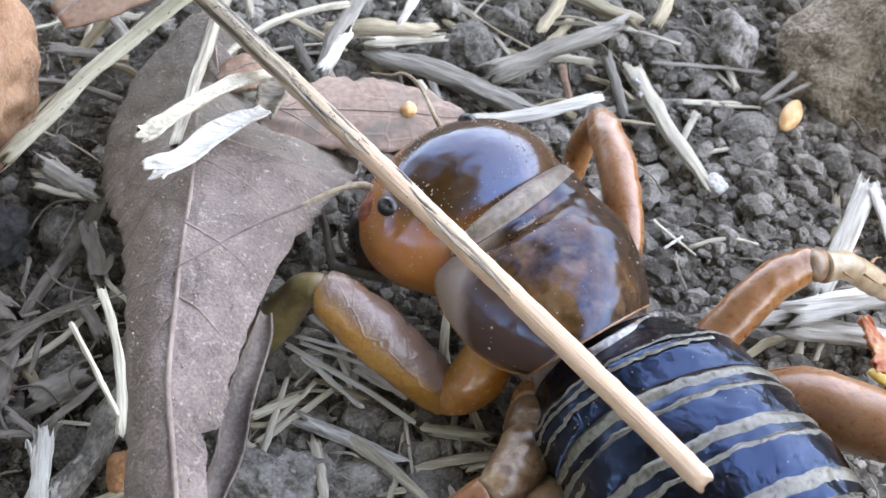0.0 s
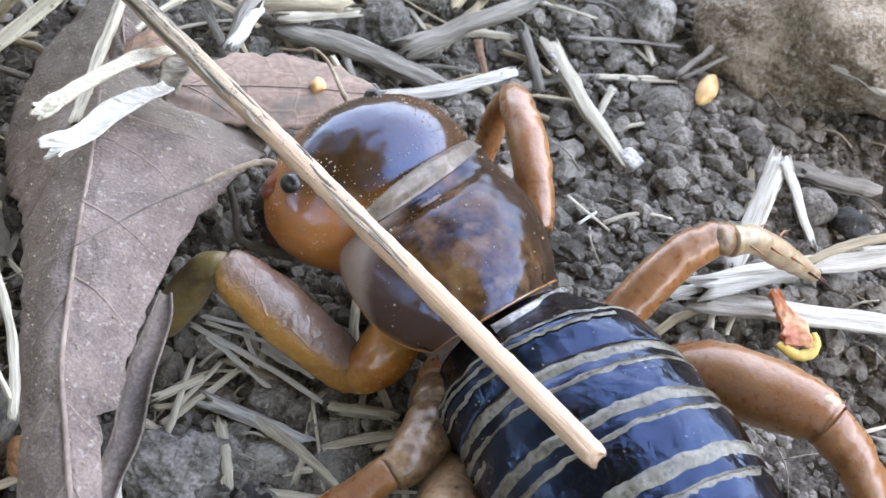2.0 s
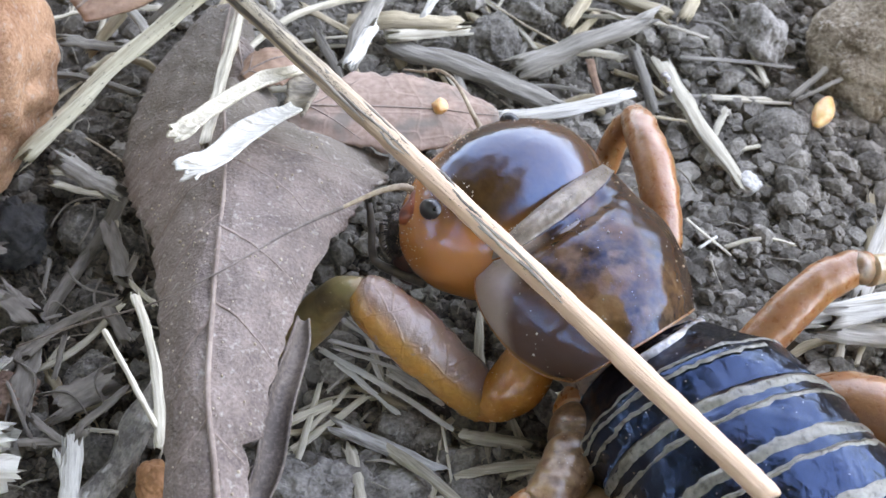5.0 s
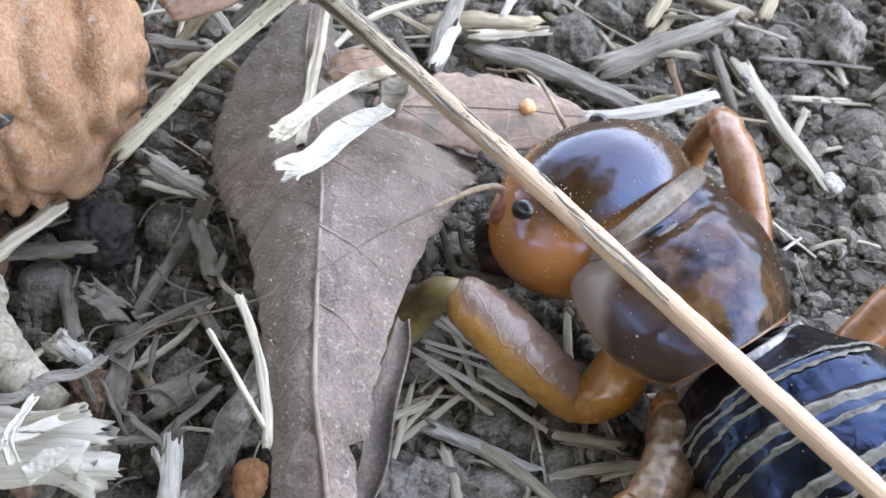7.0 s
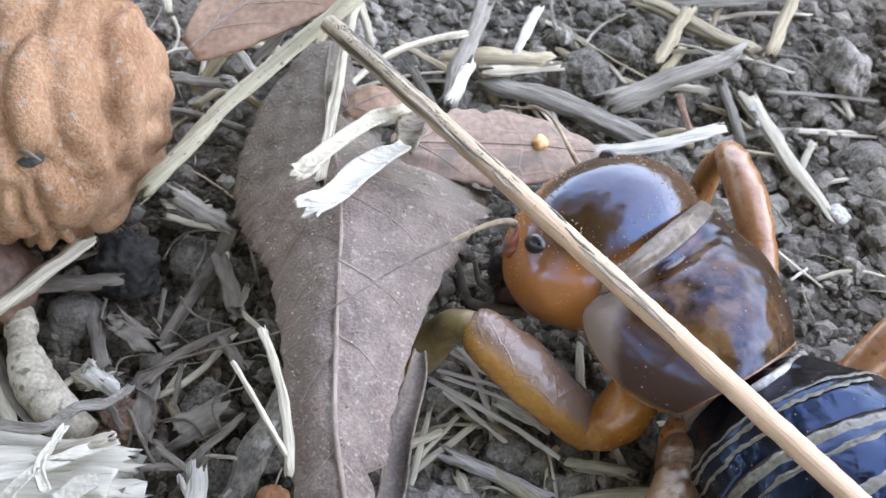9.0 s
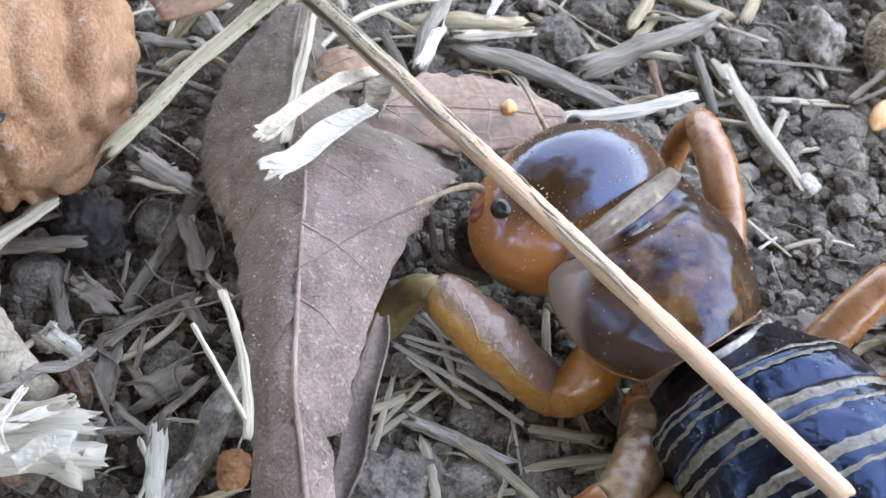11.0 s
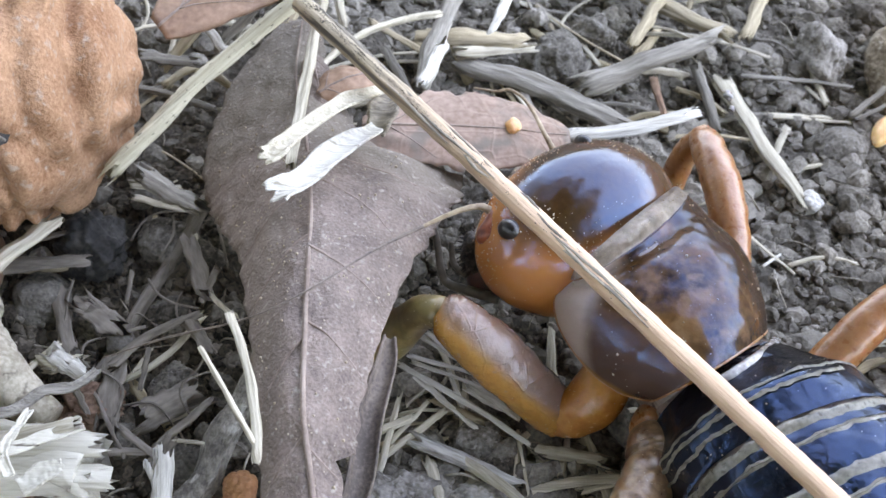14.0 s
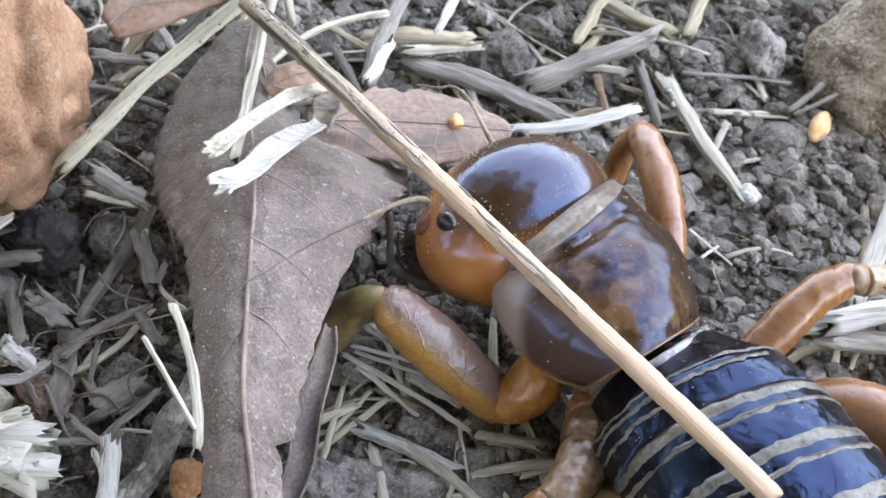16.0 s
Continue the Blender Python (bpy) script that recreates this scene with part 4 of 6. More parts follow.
def build_leaf():
    leaf = thing("dead_leaf", (-12, 2, -1), "large folded dry brown leaf with raised veins, propped over litter", "leaf")
    rows = spline(MIDRIB, 110)
    grid = []
    for i, m in enumerate(rows):
        u = i / (len(rows) - 1)
        d = rows[min(i + 1, 109)] - rows[max(i - 1, 0)]
        side = np.array([d[1], -d[0], 0]) / (np.hypot(d[0], d[1]) + 1e-9)
        line = []
        for k in range(-24, 25):
            s = abs(k) / 24
            table = RIGHT_REACH if k > 0 else LEFT_REACH
            reach, droop = at(table, u, 1), at(table, u, 2)
            jag = 1 + s ** 6 * (0.07 * noise.noise(Vector((u * 46, k > 0, 3))) + 0.04 * noise.noise(Vector((u * 120, k > 0, 5))))
            p = m + side * math.copysign(reach * s * jag, k) - np.array([0, 0, droop * s ** 1.6])
            q = Vector(p)
            lift = 0.34 * noise.noise(q * 0.55) + 0.16 * noise.noise(q * 1.5) + 0.07 * noise.noise(q * 3.6) + 0.03 * noise.noise(q * 8) + 0.22 * abs(math.sin(s * 4 - u * 34)) * (1 - s) * s ** 0.7
            line.append(p + np.array([0, 0, lift + 0.10 * math.exp(-(s / 0.04) ** 2)]))
        grid.append(line)
    blade = sheet("blade", grid, 0.16, LEAF, leaf, label="matt purplish brown leaf blade")
    line = np.array(grid)
    # veins: the midrib and side veins that run out to the edges
    part("midrib", tube(bmesh.new(), [(*line[i, 24], 0.15 - 0.08 * i / 109) for i in range(0, 110, 9)], 80, 8), VEIN, blade, "raised reddish midrib")
    for start, span, end, sign in ((62, -11, 20, 1), (69, -4, 20, 1), (60, -8, 22, -1), (48, -6, 22, 1), (50, -8, 22, -1), (38, -5, 22, 1), (36, -7, 22, -1), (24, -6, 22, -1), (22, -4, 21, 1), (12, -4, 20, 1), (12, -5, 21, -1)):
        pts = []
        for w in np.linspace(0, 1, 20):
            fi, fk = min(max(start + span * w ** 1.2, 0), 108.99), 24 + sign * end * w
            i, k, gi, gk = int(fi), int(fk), fi - int(fi), fk - int(fk)
            c = (line[i, k] * (1 - gk) + line[i, k + 1] * gk) * (1 - gi) + (line[i + 1, k] * (1 - gk) + line[i + 1, k + 1] * gk) * gi
            pts.append((*(c - np.array([0, 0, 0.015])), 0.085 - 0.045 * w))
        part("side_vein", tube(bmesh.new(), pts, 60, 6), VEIN, blade)
    rng, grains = random.Random(19), bmesh.new()
    for _ in range(900):
        i, k = min(int(abs(rng.gauss(58, 30))), 108), rng.randrange(3, 46)
        c = Vector(line[i, k] * (1 - (f := rng.random())) + line[i + 1, k + 1] * f)
        if noise.noise(c * 0.5) < rng.uniform(-0.5, 0.4):
            continue
        bmesh.ops.create_icosphere(grains, subdivisions=1, radius=0.025 + 0.07 * rng.random() ** 3, matrix=Matrix.Translation(c + Vector((0, 0, 0.02))))
    part("leaf_dust", grains, DUST, leaf, "pale soil grains lying on the leaf")["kind"] = "stuff"
    # the rolled edge that hangs under the blade
    roll = []
    for w in np.linspace(0, 1, 34):
        x, y, z = spline([(-6.3, -10.2, 7.5), (-6.5, -11.6, 7.3), (-7.2, -14.6, 7.0), (-7.5, -17.4, 6.5), (-8.2, -19.9, 5.8), (-8.6, -25.0, 4.6)], 34)[int(w * 33)]
        wide = 0.85 * math.sin(math.pi * min(0.12 + w * 0.75, 1))
        roll.append([(x + wide * (0.35 - math.cos(a)) * 0.7 - 0.5, y, z - wide * 0.8 * math.sin(a) + 0.1 * noise.noise(Vector((x, y * 0.7, a)))) for a in np.linspace(-0.3, 2.6, 12)])
    sheet("rolled_edge", roll, 0.12, LEAF_UNDER, leaf, label="dark rolled-under leaf edge")


build_leaf()


def small_leaf(name, base, tip, wide, lift, material, label, veins=4, cup=0.3, notch=0.08, seed=0.0, skew=0.0):
    """A flat leaf from base to tip."""
    a, b = Vector(base), Vector(tip)
    d = b - a
    side = Vector((0, 0, 1)).cross(d).normalized()
    grid = []
    for i in range(41):
        u = i / 40
        w = wide * (math.sin(math.pi * min(0.04 + 0.93 * u, 1)) ** 0.6)
        row = []
        for k in range(-12, 13):
            s = k / 12
            e = 1 + abs(s) ** 5 * notch * (noise.noise(Vector((u * 14, s, seed))) + 0.6 * noise.noise(Vector((u * 37, s, seed))))
            p = a + d * u + side * (w * s * e + skew * math.sin(math.pi * u)) + Vector((0, 0, lift * math.sin(math.pi * u) - cup * s * s + 0.12 * noise.noise(Vector((u * 5, s * 3, seed)))))
            row.append(p)
        grid.append(row)
    leaf = thing(name, (a.x, a.y, a.z - 0.2), label, "leaf")
    blade = sheet("blade", grid, 0.14, material, leaf)
    part("midrib", tube(bmesh.new(), [(*(grid[i][12]), 0.10 - 0.06 * i / 40) for i in range(0, 41, 5)], 40, 6), VEIN, blade)
    for v in range(veins):
        for sg in (-1, 1):
            i0 = 4 + int(28 * v / max(veins, 1))
            pts = [(*(grid[min(i0 + 2 * q, 40)][12 + sg * 2 * q]), 0.06 - 0.008 * q) for q in range(6)]
            part("side_vein", tube(bmesh.new(), pts, 16, 6), VEIN, blade)
    return leaf


small_leaf("small_leaf", (-8.9, 5.6, 5.4), (3.0, 6.0, 4.6), 3.0, 0.3, PINK_LEAF, "rounded dusty pink dead leaf with a torn edge", 1, 0.3, 0.16, 3.0)
small_leaf("small_leaf", (-21.0, 11.2, 7.2), (-8.0, 20.0, 8.4), 3.6, 0.3, RED_LEAF, "reddish brown dead leaf with pale veins", 4, 0.2, 0.05, 5.0, 1.4)
small_leaf("leaf_fragment", (-11.6, 8.6, 4.8), (-8.4, 10.6, 4.6), 1.6, 0.4, RED_LEAF, "small brown leaf fragment under the stalk", 1, 0.5, 0.15, 8.0)
small_leaf("leaf_fragment", (-12.4, 13.0, 4.0), (-11.2, 7.0, 4.6), 1.0, 0.2, LEAF, "narrow brown leaf fragment", 1, 0.4, 0.15, 9.0)

# ---- the long stalk across the cricket ----


def build_stalk():
    a, b = Vector((-12.6, 11.1, 9.45)), Vector((12.0, -22.5, 13.55))
    n = (b - a).length
    bm = bmesh.new()
    rows = [(n * u, 0.25 * math.sin(math.pi * u) * 0.3, 0, 0.57 - 0.07 * u) for u in (0, 0.2, 0.4, 0.6, 0.8, 1)]
    tube(bm, rows, 110, 26, 0.92, 0.10, seed=4.0, ridges=0.025)
    for v in bm.verts:
        if v.co.x > n - 0.01:
            v.co.x += 0.35 * noise.noise(Vector((v.co.y, v.co.z, 2)) * 2)
            v.co.y *= 0.85
    ob = new("dry_stalk", mesh_of("dry_stalk", bm, STALK))
    ob.matrix_world = axis_frame(a, b)
    tagged(ob, "long straight pale tan dry stalk with grey weathering across the cricket", "stalk")
    rng = random.Random(17)
    for i in range(14):
        x, y, g = rng.uniform(0.5, 24), rng.uniform(-0.4, 0.4), rng.uniform(2, 7)
        strip = bmesh.new()
        tube(strip, [(x + g * u, y + 0.08 * math.sin(5 * u + i), 0.505 - 0.06 * (x + g * u) / 42 - 0.45 * y * y, 0.03 + 0.055 * math.sin(math.pi * u)) for u in (0.02, 0.3, 0.6, 0.98)], 24, 8, 0.35, 0.7)
        strip_ob = new("bark_strip", mesh_of("bark_strip", strip, STRIP))
        strip_ob.parent = ob
        tagged(strip_ob, "grey weathered bark strip")
    specks = bmesh.new()
    for _ in range(1900):
        x, a = abs(rng.gauss(0, 9)) + 0.4, rng.gauss(1.7, 0.5)
        if x > 30 or noise.noise(Vector((x * 0.8, a * 1.5, 3))) < rng.uniform(-0.35, 0.35):
            continue
        r = 0.57 - 0.07 * x / n
        c = Vector((x, -r * math.cos(a) * 1.0, r * math.sin(a) * 0.92))
        m = Matrix.Translation(c) @ Matrix.Diagonal((rng.uniform(1, 5), 1, 0.8, 1))
        bmesh.ops.create_icosphere(specks, subdivisions=1, radius=rng.uniform(0.008, 0.024), matrix=m)
    spot = new("mould_specks", mesh_of("mould_specks", specks, CHAR))
    spot.parent = ob
    tagged(spot, "tiny black mould specks", kind="stuff")


build_stalk()


def ribbon(rows, curl, seed, rag=0.35):
    """A flat torn strip through rows x, y, z, half width; curl lifts its edges, and its end is ragged."""
    line, grid = spline(rows, 46), []
    for i, r in enumerate(line):
        d = Vector(line[min(i + 1, 45)][:3] - line[max(i - 1, 0)][:3])
        long = d.normalized()
        side = long.cross(Vector((0, 0, 1))).normalized()
        row = []
        for k in range(-7, 8):
            q = k / 7
            w = r[3] * (1 + 0.22 * noise.noise(Vector((i * 0.16, seed, k > 0))))
            p = Vector(r[:3]) + side * w * q + Vector((0, 0, curl * w * q * q + 0.10 * noise.noise(Vector((i * 0.2, q * 1.5, seed)))))
            if i > 41:
                p += long * rag * (noise.noise(Vector((q * 2.2, seed, 1))) + 0.4 * noise.noise(Vector((q * 3.5, seed, 2)))) * (i - 41) / 4
            row.append(p)
        grid.append(row)
    return grid


def build_torn_straw():
    torn = thing("torn_straw", (-8.2, 3.2, 7.6), "torn white straw split into two strips on the leaf", "straw")
    sheet("strip", ribbon([(-7.6, 5.5, 8.4, 0.28), (-8.9, 3.8, 9.3, 0.40), (-10.2, 1.9, 10.3, 0.38), (-11.6, -0.6, 11.2, 0.36), (-12.3, -2.0, 11.7, 0.40), (-12.7, -2.8, 11.9, 0.5), (-13.0, -3.2, 12.0, 0.36)], 0.9, 4.0), 0.16, PALE_STRAW, torn, label="curled yellowish strip with a frayed tip")
    sheet("strip", ribbon([(-7.9, 2.6, 8.4, 0.36), (-8.9, 1.0, 9.2, 0.58), (-9.9, -0.5, 9.8, 0.68), (-11.2, -2.7, 10.2, 0.62), (-12.0, -3.6, 10.6, 0.66), (-12.6, -4.3, 10.7, 0.78)], 0.45, 9.0, 0.6), 0.14, WHITE_STRAW, torn, label="flat bleached strip with a ragged end")
    sheet("joint", ribbon([(-7.3, 5.4, 8.2, 0.3), (-7.6, 3.9, 8.45, 0.75), (-7.9, 2.3, 8.3, 0.4)], 0.5, 2.0), 0.2, STRIP, torn, label="dark brown torn joint")


build_torn_straw()

# ---- fruit, stones and small bits ----


def wrinkled_ball(name, centre, size, material, label, seed, depth=0.07, sub=6):
    bm = bmesh.new()
    bmesh.ops.create_icosphere(bm, subdivisions=sub, radius=1)
    for v in bm.verts:
        p = v.co.normalized()
        w = p + 0.22 * Vector((noise.noise(p * 1.7 + Vector((seed, 0, 0))), noise.noise(p * 1.7 + Vector((0, seed, 0))), noise.noise(p * 1.7 + Vector((0, 0, seed)))))
        crease = max(1 - 4.5 * abs(noise.noise(Vector((w.x * 1.6, w.y * 0.6, w.z * 0.9)) + Vector((seed, 1, 2)))), 0) ** 1.3
        pleat = max(1 - 2.6 * abs(noise.noise(Vector((w.x * 4.2, w.y * 0.9, w.z * 1.5)) + Vector((7, seed, 2)))), 0) ** 1.4
        lump = noise.noise(w * 4.2 + Vector((1, 2, seed)))
        g = 1.03 + 0.05 * noise.noise(p * 1.3 + Vector((seed, seed, 0))) - 0.62 * depth * crease - 0.50 * depth * pleat + 0.22 * depth * lump + 0.05 * depth * noise.noise(w * 10) + 0.004 * noise.fractal(p * 20, 1, 2, 3)
        v.co = Vector(centre) + Vector((p.x * size[0], p.y * size[1], p.z * size[2])) * g
    fruit = thing(name, (centre[0], centre[1], centre[2] - size[2]), label, "fruit")
    part("skin", bm, material, fruit)
    return fruit


fruit = wrinkled_ball("dried_fruit", (-28.5, 6.2, 7.2), (7.0, 8.0, 8.2), FRUIT, "large wrinkled orange-brown dried fruit lying on soil", 2.0, 0.19)
wrinkled_ball("dried_fruit", (-32.4, -1.6, 1.0), (3.8, 3.6, 3.4), DARK_FRUIT, "small dark brown shrivelled fruit beside the large one", 6.0, 0.12, 5)


def stone(name, centre, size, material, label, category, seed, sub=5, amp=0.35, fine=0.06, group="", turn=0):
    bm = blob(bmesh.new(), centre, size, sub, amp, 1.1, seed, Matrix.Rotation(radians(turn), 3, "Z"), fine)
    return solo(name, bm, material, (centre[0], centre[1], centre[2] - size[2] * 0.7), label, category, group, smooth=True)


stone("rock", (35.4, 19.2, -0.6), (10.0, 9.0, 5.8), ROCK, "large rough brown rock half sunk in soil", "rock", 1.0, 6, 0.3, 0.05)
stone("lump_of_char", (-24.4, 0.8, -0.4), (2.0, 2.0, 1.5), CHAR, "black charred lump beside the fruit", "lump", 12.0, 5, 0.5, 0.2)
stone("soil_clod", (-6.3, -15.4, -0.6), (2.8, 2.4, 1.9), PALE_CLOD, "large crumbly grey soil clod", "clod", 2.0, 6, 0.35, 0.16)
stone("soil_clod", (-2.2, -11.4, -0.2), (1.2, 1.2, 0.9), PALE_CLOD, "grey soil clod among straw", "clod", 3.0, 5, 0.4, 0.08)
stone("soil_clod", (-1.8, -14.9, -0.6), (1.8, 1.4, 1.1), PALE_CLOD, "grey soil clod among straw", "clod", 4.0, 5, 0.35, 0.08)
stone("soil_clod", (1.2, -14.8, -0.7), (1.6, 1.7, 1.0), PALE_CLOD, "rounded brown soil clod", "clod", 5.0, 5, 0.25, 0.05)
stone("pebble", (-2.7, -17.4, -0.5), (1.2, 1.6, 0.9), CHAR, "dark grey angular stone", "stone", 6.0, 4, 0.4, 0.04)
stone("soil_clod", (21.6, 11.6, -2.2), (2.3, 2.0, 1.4), CLOD, "grey soil clod beside a seed", "clod", 7.0, 5, 0.35, 0.07)
stone("pebble", (18.3, 6.4, -1.3), (0.85, 0.75, 0.7), PALE_STONE, "small rough white pebble on soil", "stone", 8.0, 4, 0.35, 0.1)
stone("pebble", (26.4, 8.6, -1.9), (1.05, 1.05, 0.9), DARK_CLOD, "dark brown round pebble", "stone", 9.0, 4, 0.2, 0.03)
stone("pebble", (29.2, 3.2, -1.7), (1.2, 1.4, 1.0), CLOD, "angular grey pebble on the soil", "stone", 10.0, 4, 0.35, 0.04)
stone("pebble", (31.2, 2.1, -1.8), (1.4, 1.0, 0.8), CHAR, "dark grey flat pebble on soil", "stone", 11.0, 4, 0.35, 0.04)
stone("soil_clod", (-20.0, 1.8, -1.4), (2.0, 1.7, 1.4), DARK_CLOD, "brown soil clod under the twig", "clod", 13.0, 5, 0.35, 0.07)
stone("soil_clod", (-26.4, -2.6, -1.2), (1.8, 1.9, 1.2), DARK_CLOD, "dark grey soil clod by the fruit", "clod", 14.0, 5, 0.35, 0.06)
stone("soil_clod", (3.0, 17.8, -0.8), (1.9, 2.4, 1.5), CLOD, "tall grey soil clod among straw", "clod", 15.0, 5, 0.45, 0.12)
stone("soil_clod", (5.8, 20.3, -0.8), (1.4, 1.3, 1.2), CLOD, "grey soil clod among straw", "clod", 16.0, 5, 0.45, 0.12)
stone("soil_clod", (21.3, 19.6, -1.4), (1.6, 2.3, 1.6), PALE_CLOD, "pale grey soil clod near the rock", "clod", 17.0, 5, 0.45, 0.12)
stone("orange_bud", (-14.1, -14.8, 0.0), (0.9, 1.0, 1.0), ORANGE_BUD, "small rough orange-brown bud beside the leaf", "bud", 18.0, 5, 0.3, 0.12)
stone("seed", (23.9, 12.2, -0.9), (0.66, 1.36, 0.62), SEED, "smooth glossy orange seed on a soil clod", "seed", 19.0, 4, 0.2, 0.0, turn=-27)
for x, y, z, r in ((14.0, 14.2, 0.0, 0.34), (14.2, 13.3, -0.3, 0.2)):
    stone("flake", (x, y, z), (r, r * 1.2, r * 0.6), PLEAT, "tiny glinting pale flake on the soil", "flake", 26.0 + x, 3, 0.4, 0.1)
stone("orange_crumb", (-0.3, 6.0, 5.2), (0.45, 0.5, 0.35), SEED, "tiny orange crumb on a pink leaf", "crumb", 20.0, 3, 0.3, 0.1)


for i, (x, y, r) in enumerate(((-23.5, -4.0, 1.3), (-19.2, -3.2, 1.2), (-18.4, -8.0, 1.4), (-24.5, -7.2, 1.1), (-20.4, -11.2, 1.2), (-31.6, -8.2, 1.6), (-17.4, -12.6, 1.3), (-17.8, 0.6, 1.2))):
    stone("soil_clod", (x, y, height(x, y) + 0.35), (r, r * 0.85, r * 0.6), DARK_CLOD, "dark brown crumbly soil clod in the litter", "clod", 30.0 + i, 5, 0.4, 0.12, group="dark clods", turn=i * 40)
stone("pebble", (-21.7, -5.6, -0.6), (0.8, 0.9, 0.7), CLOD, "round brown pebble among the litter", "stone", 21.0, 4, 0.15, 0.05)
stone("soil_clod", (-22.6, -9.6, -0.9), (1.7, 1.2, 0.7), RED_SOIL, "crumbly reddish brown soil patch", "clod", 22.0, 5, 0.5, 0.25)
stone("orange_crumb", (-25.0, -15.2, 0.2), (0.7, 0.9, 0.7), RED_SOIL, "dull pinkish red fragment under the stem chunk", "crumb", 23.0, 4, 0.4, 0.15)


def build_scrap():
    scrap = thing("fruit_scrap", (25.3, -8, -0.4), "small torn red and yellow fruit skin scrap on straw", "fruit skin")
    sheet("red_skin", ribbon([(24.75, -5.1, 1.2, 0.22), (24.95, -6.0, 1.2, 0.34), (25.1, -6.7, 1.2, 0.42), (25.4, -7.4, 1.2, 0.66), (25.5, -8.1, 1.15, 0.76), (25.45, -8.7, 1.0, 0.7)], 0.05, 3.0, 0.2), 0.45, RED_SCRAP, scrap)
    part("yellow_flesh", tube(bmesh.new(), [(24.5, -8.4, 0.8, 0.22), (24.9, -8.9, 0.85, 0.32), (25.5, -9.2, 0.85, 0.34), (26.1, -9.0, 0.85, 0.32), (26.5, -8.4, 0.9, 0.26), (26.5, -7.8, 0.9, 0.18)], 26, 12, 0.6, 0.25), YELLOW_SCRAP, scrap, "yellow torn flesh")


build_scrap()



def build_pith():
    """A thick stem chunk, torn at its end, with curled fibres on it."""
    chunk = thing("pith_chunk", (-28, -12.5, 0), "thick split pale stem chunk with frayed fibres on soil", "plant stem")
    for i, (p, q, wide, flat) in enumerate((((-36.0, -13.6, 0.9), (-21.3, -14.6, 1.5), 3.9, 0.5), ((-36.0, -12.0, 1.3), (-23.8, -12.9, 1.8), 1.7, 0.6), ((-35.0, -14.2, 2.2), (-20.9, -13.7, 2.3), 1.5, 0.45), ((-34.0, -15.8, 1.6), (-20.6, -15.2, 1.9), 1.6, 0.55))):
        p, q = Vector(p), Vector(q)
        bm = strand((q - p).length, wide, 0.15, 0, flat, 0.9, 3.0 + i * 5)
        bm.transform(Matrix.Scale(1000, 4) @ axis_frame(p, q) @ Matrix.Scale(MM, 4))
        part("stem_wall", bm, CREAM, chunk)
    for i, rows in enumerate((
        [(-29.5, -15.6, 3.0, 0.34), (-27.9, -15.3, 3.2, 0.36), (-25.2, -14.9, 3.6, 0.34), (-23.2, -13.9, 3.5, 0.3), (-21.7, -13.1, 3.4, 0.36)],
        [(-24.7, -16.0, 3.2, 0.22), (-25.1, -15.0, 3.8, 0.2), (-24.8, -13.8, 3.7, 0.17), (-24.4, -12.4, 3.4, 0.16)],
        [(-26.8, -16.6, 3.0, 0.3), (-25.9, -15.7, 3.6, 0.26), (-25.1, -15.0, 3.8, 0.2)],
        [(-24.2, -16.4, 2.6, 0.5), (-23.2, -15.7, 3.0, 0.5), (-22.3, -15.4, 3.2, 0.3)],
        [(-30.5, -11.6, 2.5, 0.2), (-28.9, -11.8, 2.6, 0.24), (-25.8, -12.4, 3.0, 0.26), (-24.2, -10.8, 2.5, 0.26), (-22.8, -10.3, 2.3, 0.24), (-22.0, -8.8, 1.6, 0.22)],
    )):
        sheet("fibre", ribbon(rows, 0.5, 20.0 + i, 0.25), 0.12, CREAM if i < 4 else GREY_WOOD, chunk, label="curled pale fibre" if i == 0 else "")


build_pith()
part("scar", blob(bmesh.new(), (-29.4, 4.3, 14.55), (1.5, 2.0, 0.4), 5, 0.5, 1.6, 4.0, None, 0.2), TWIG_BARK, fruit, "dark rough scar on the skin")
part("stalk_stub", tube(bmesh.new(), [(-28.0, -0.4, 10.4, 0.14), (-27.2, -0.9, 11.0, 0.16), (-26.2, -1.5, 11.0, 0.07)], 12, 8, lumps=0.3), TWIG, fruit, "short dark dried stalk stub")
part("dimple", blob(bmesh.new(), (-27.2, -0.6, 10.2), (0.8, 0.5, 0.5), 3, 0.3, 2.0), CHAR, fruit, "dark dimple round the stalk stub")



def build_root():
    """A pale root piece with swollen rings."""
    root = thing("root_piece", (-27.5, -6.5, -0.8), "pale ringed piece of dry root on soil", "root")
    for i, rows in enumerate(([(-29.9, -2.0, -0.2, 0.75), (-29.5, -3.4, 0.1, 0.85), (-29.0, -4.6, 0.4, 0.95)], [(-29.1, -4.4, 0.4, 0.78), (-28.7, -5.6, 0.5, 0.82), (-28.3, -6.6, 0.6, 0.95)], [(-28.4, -6.4, 0.6, 1.0), (-27.4, -8.2, 0.6, 1.25), (-25.9, -9.9, 0.4, 1.2), (-24.4, -11.0, 0.0, 0.95)])):
        part("segment", tube(bmesh.new(), rows, 22, 18, 0.95, 0.12, seed=i * 4.0), ROOT, root)


build_root()



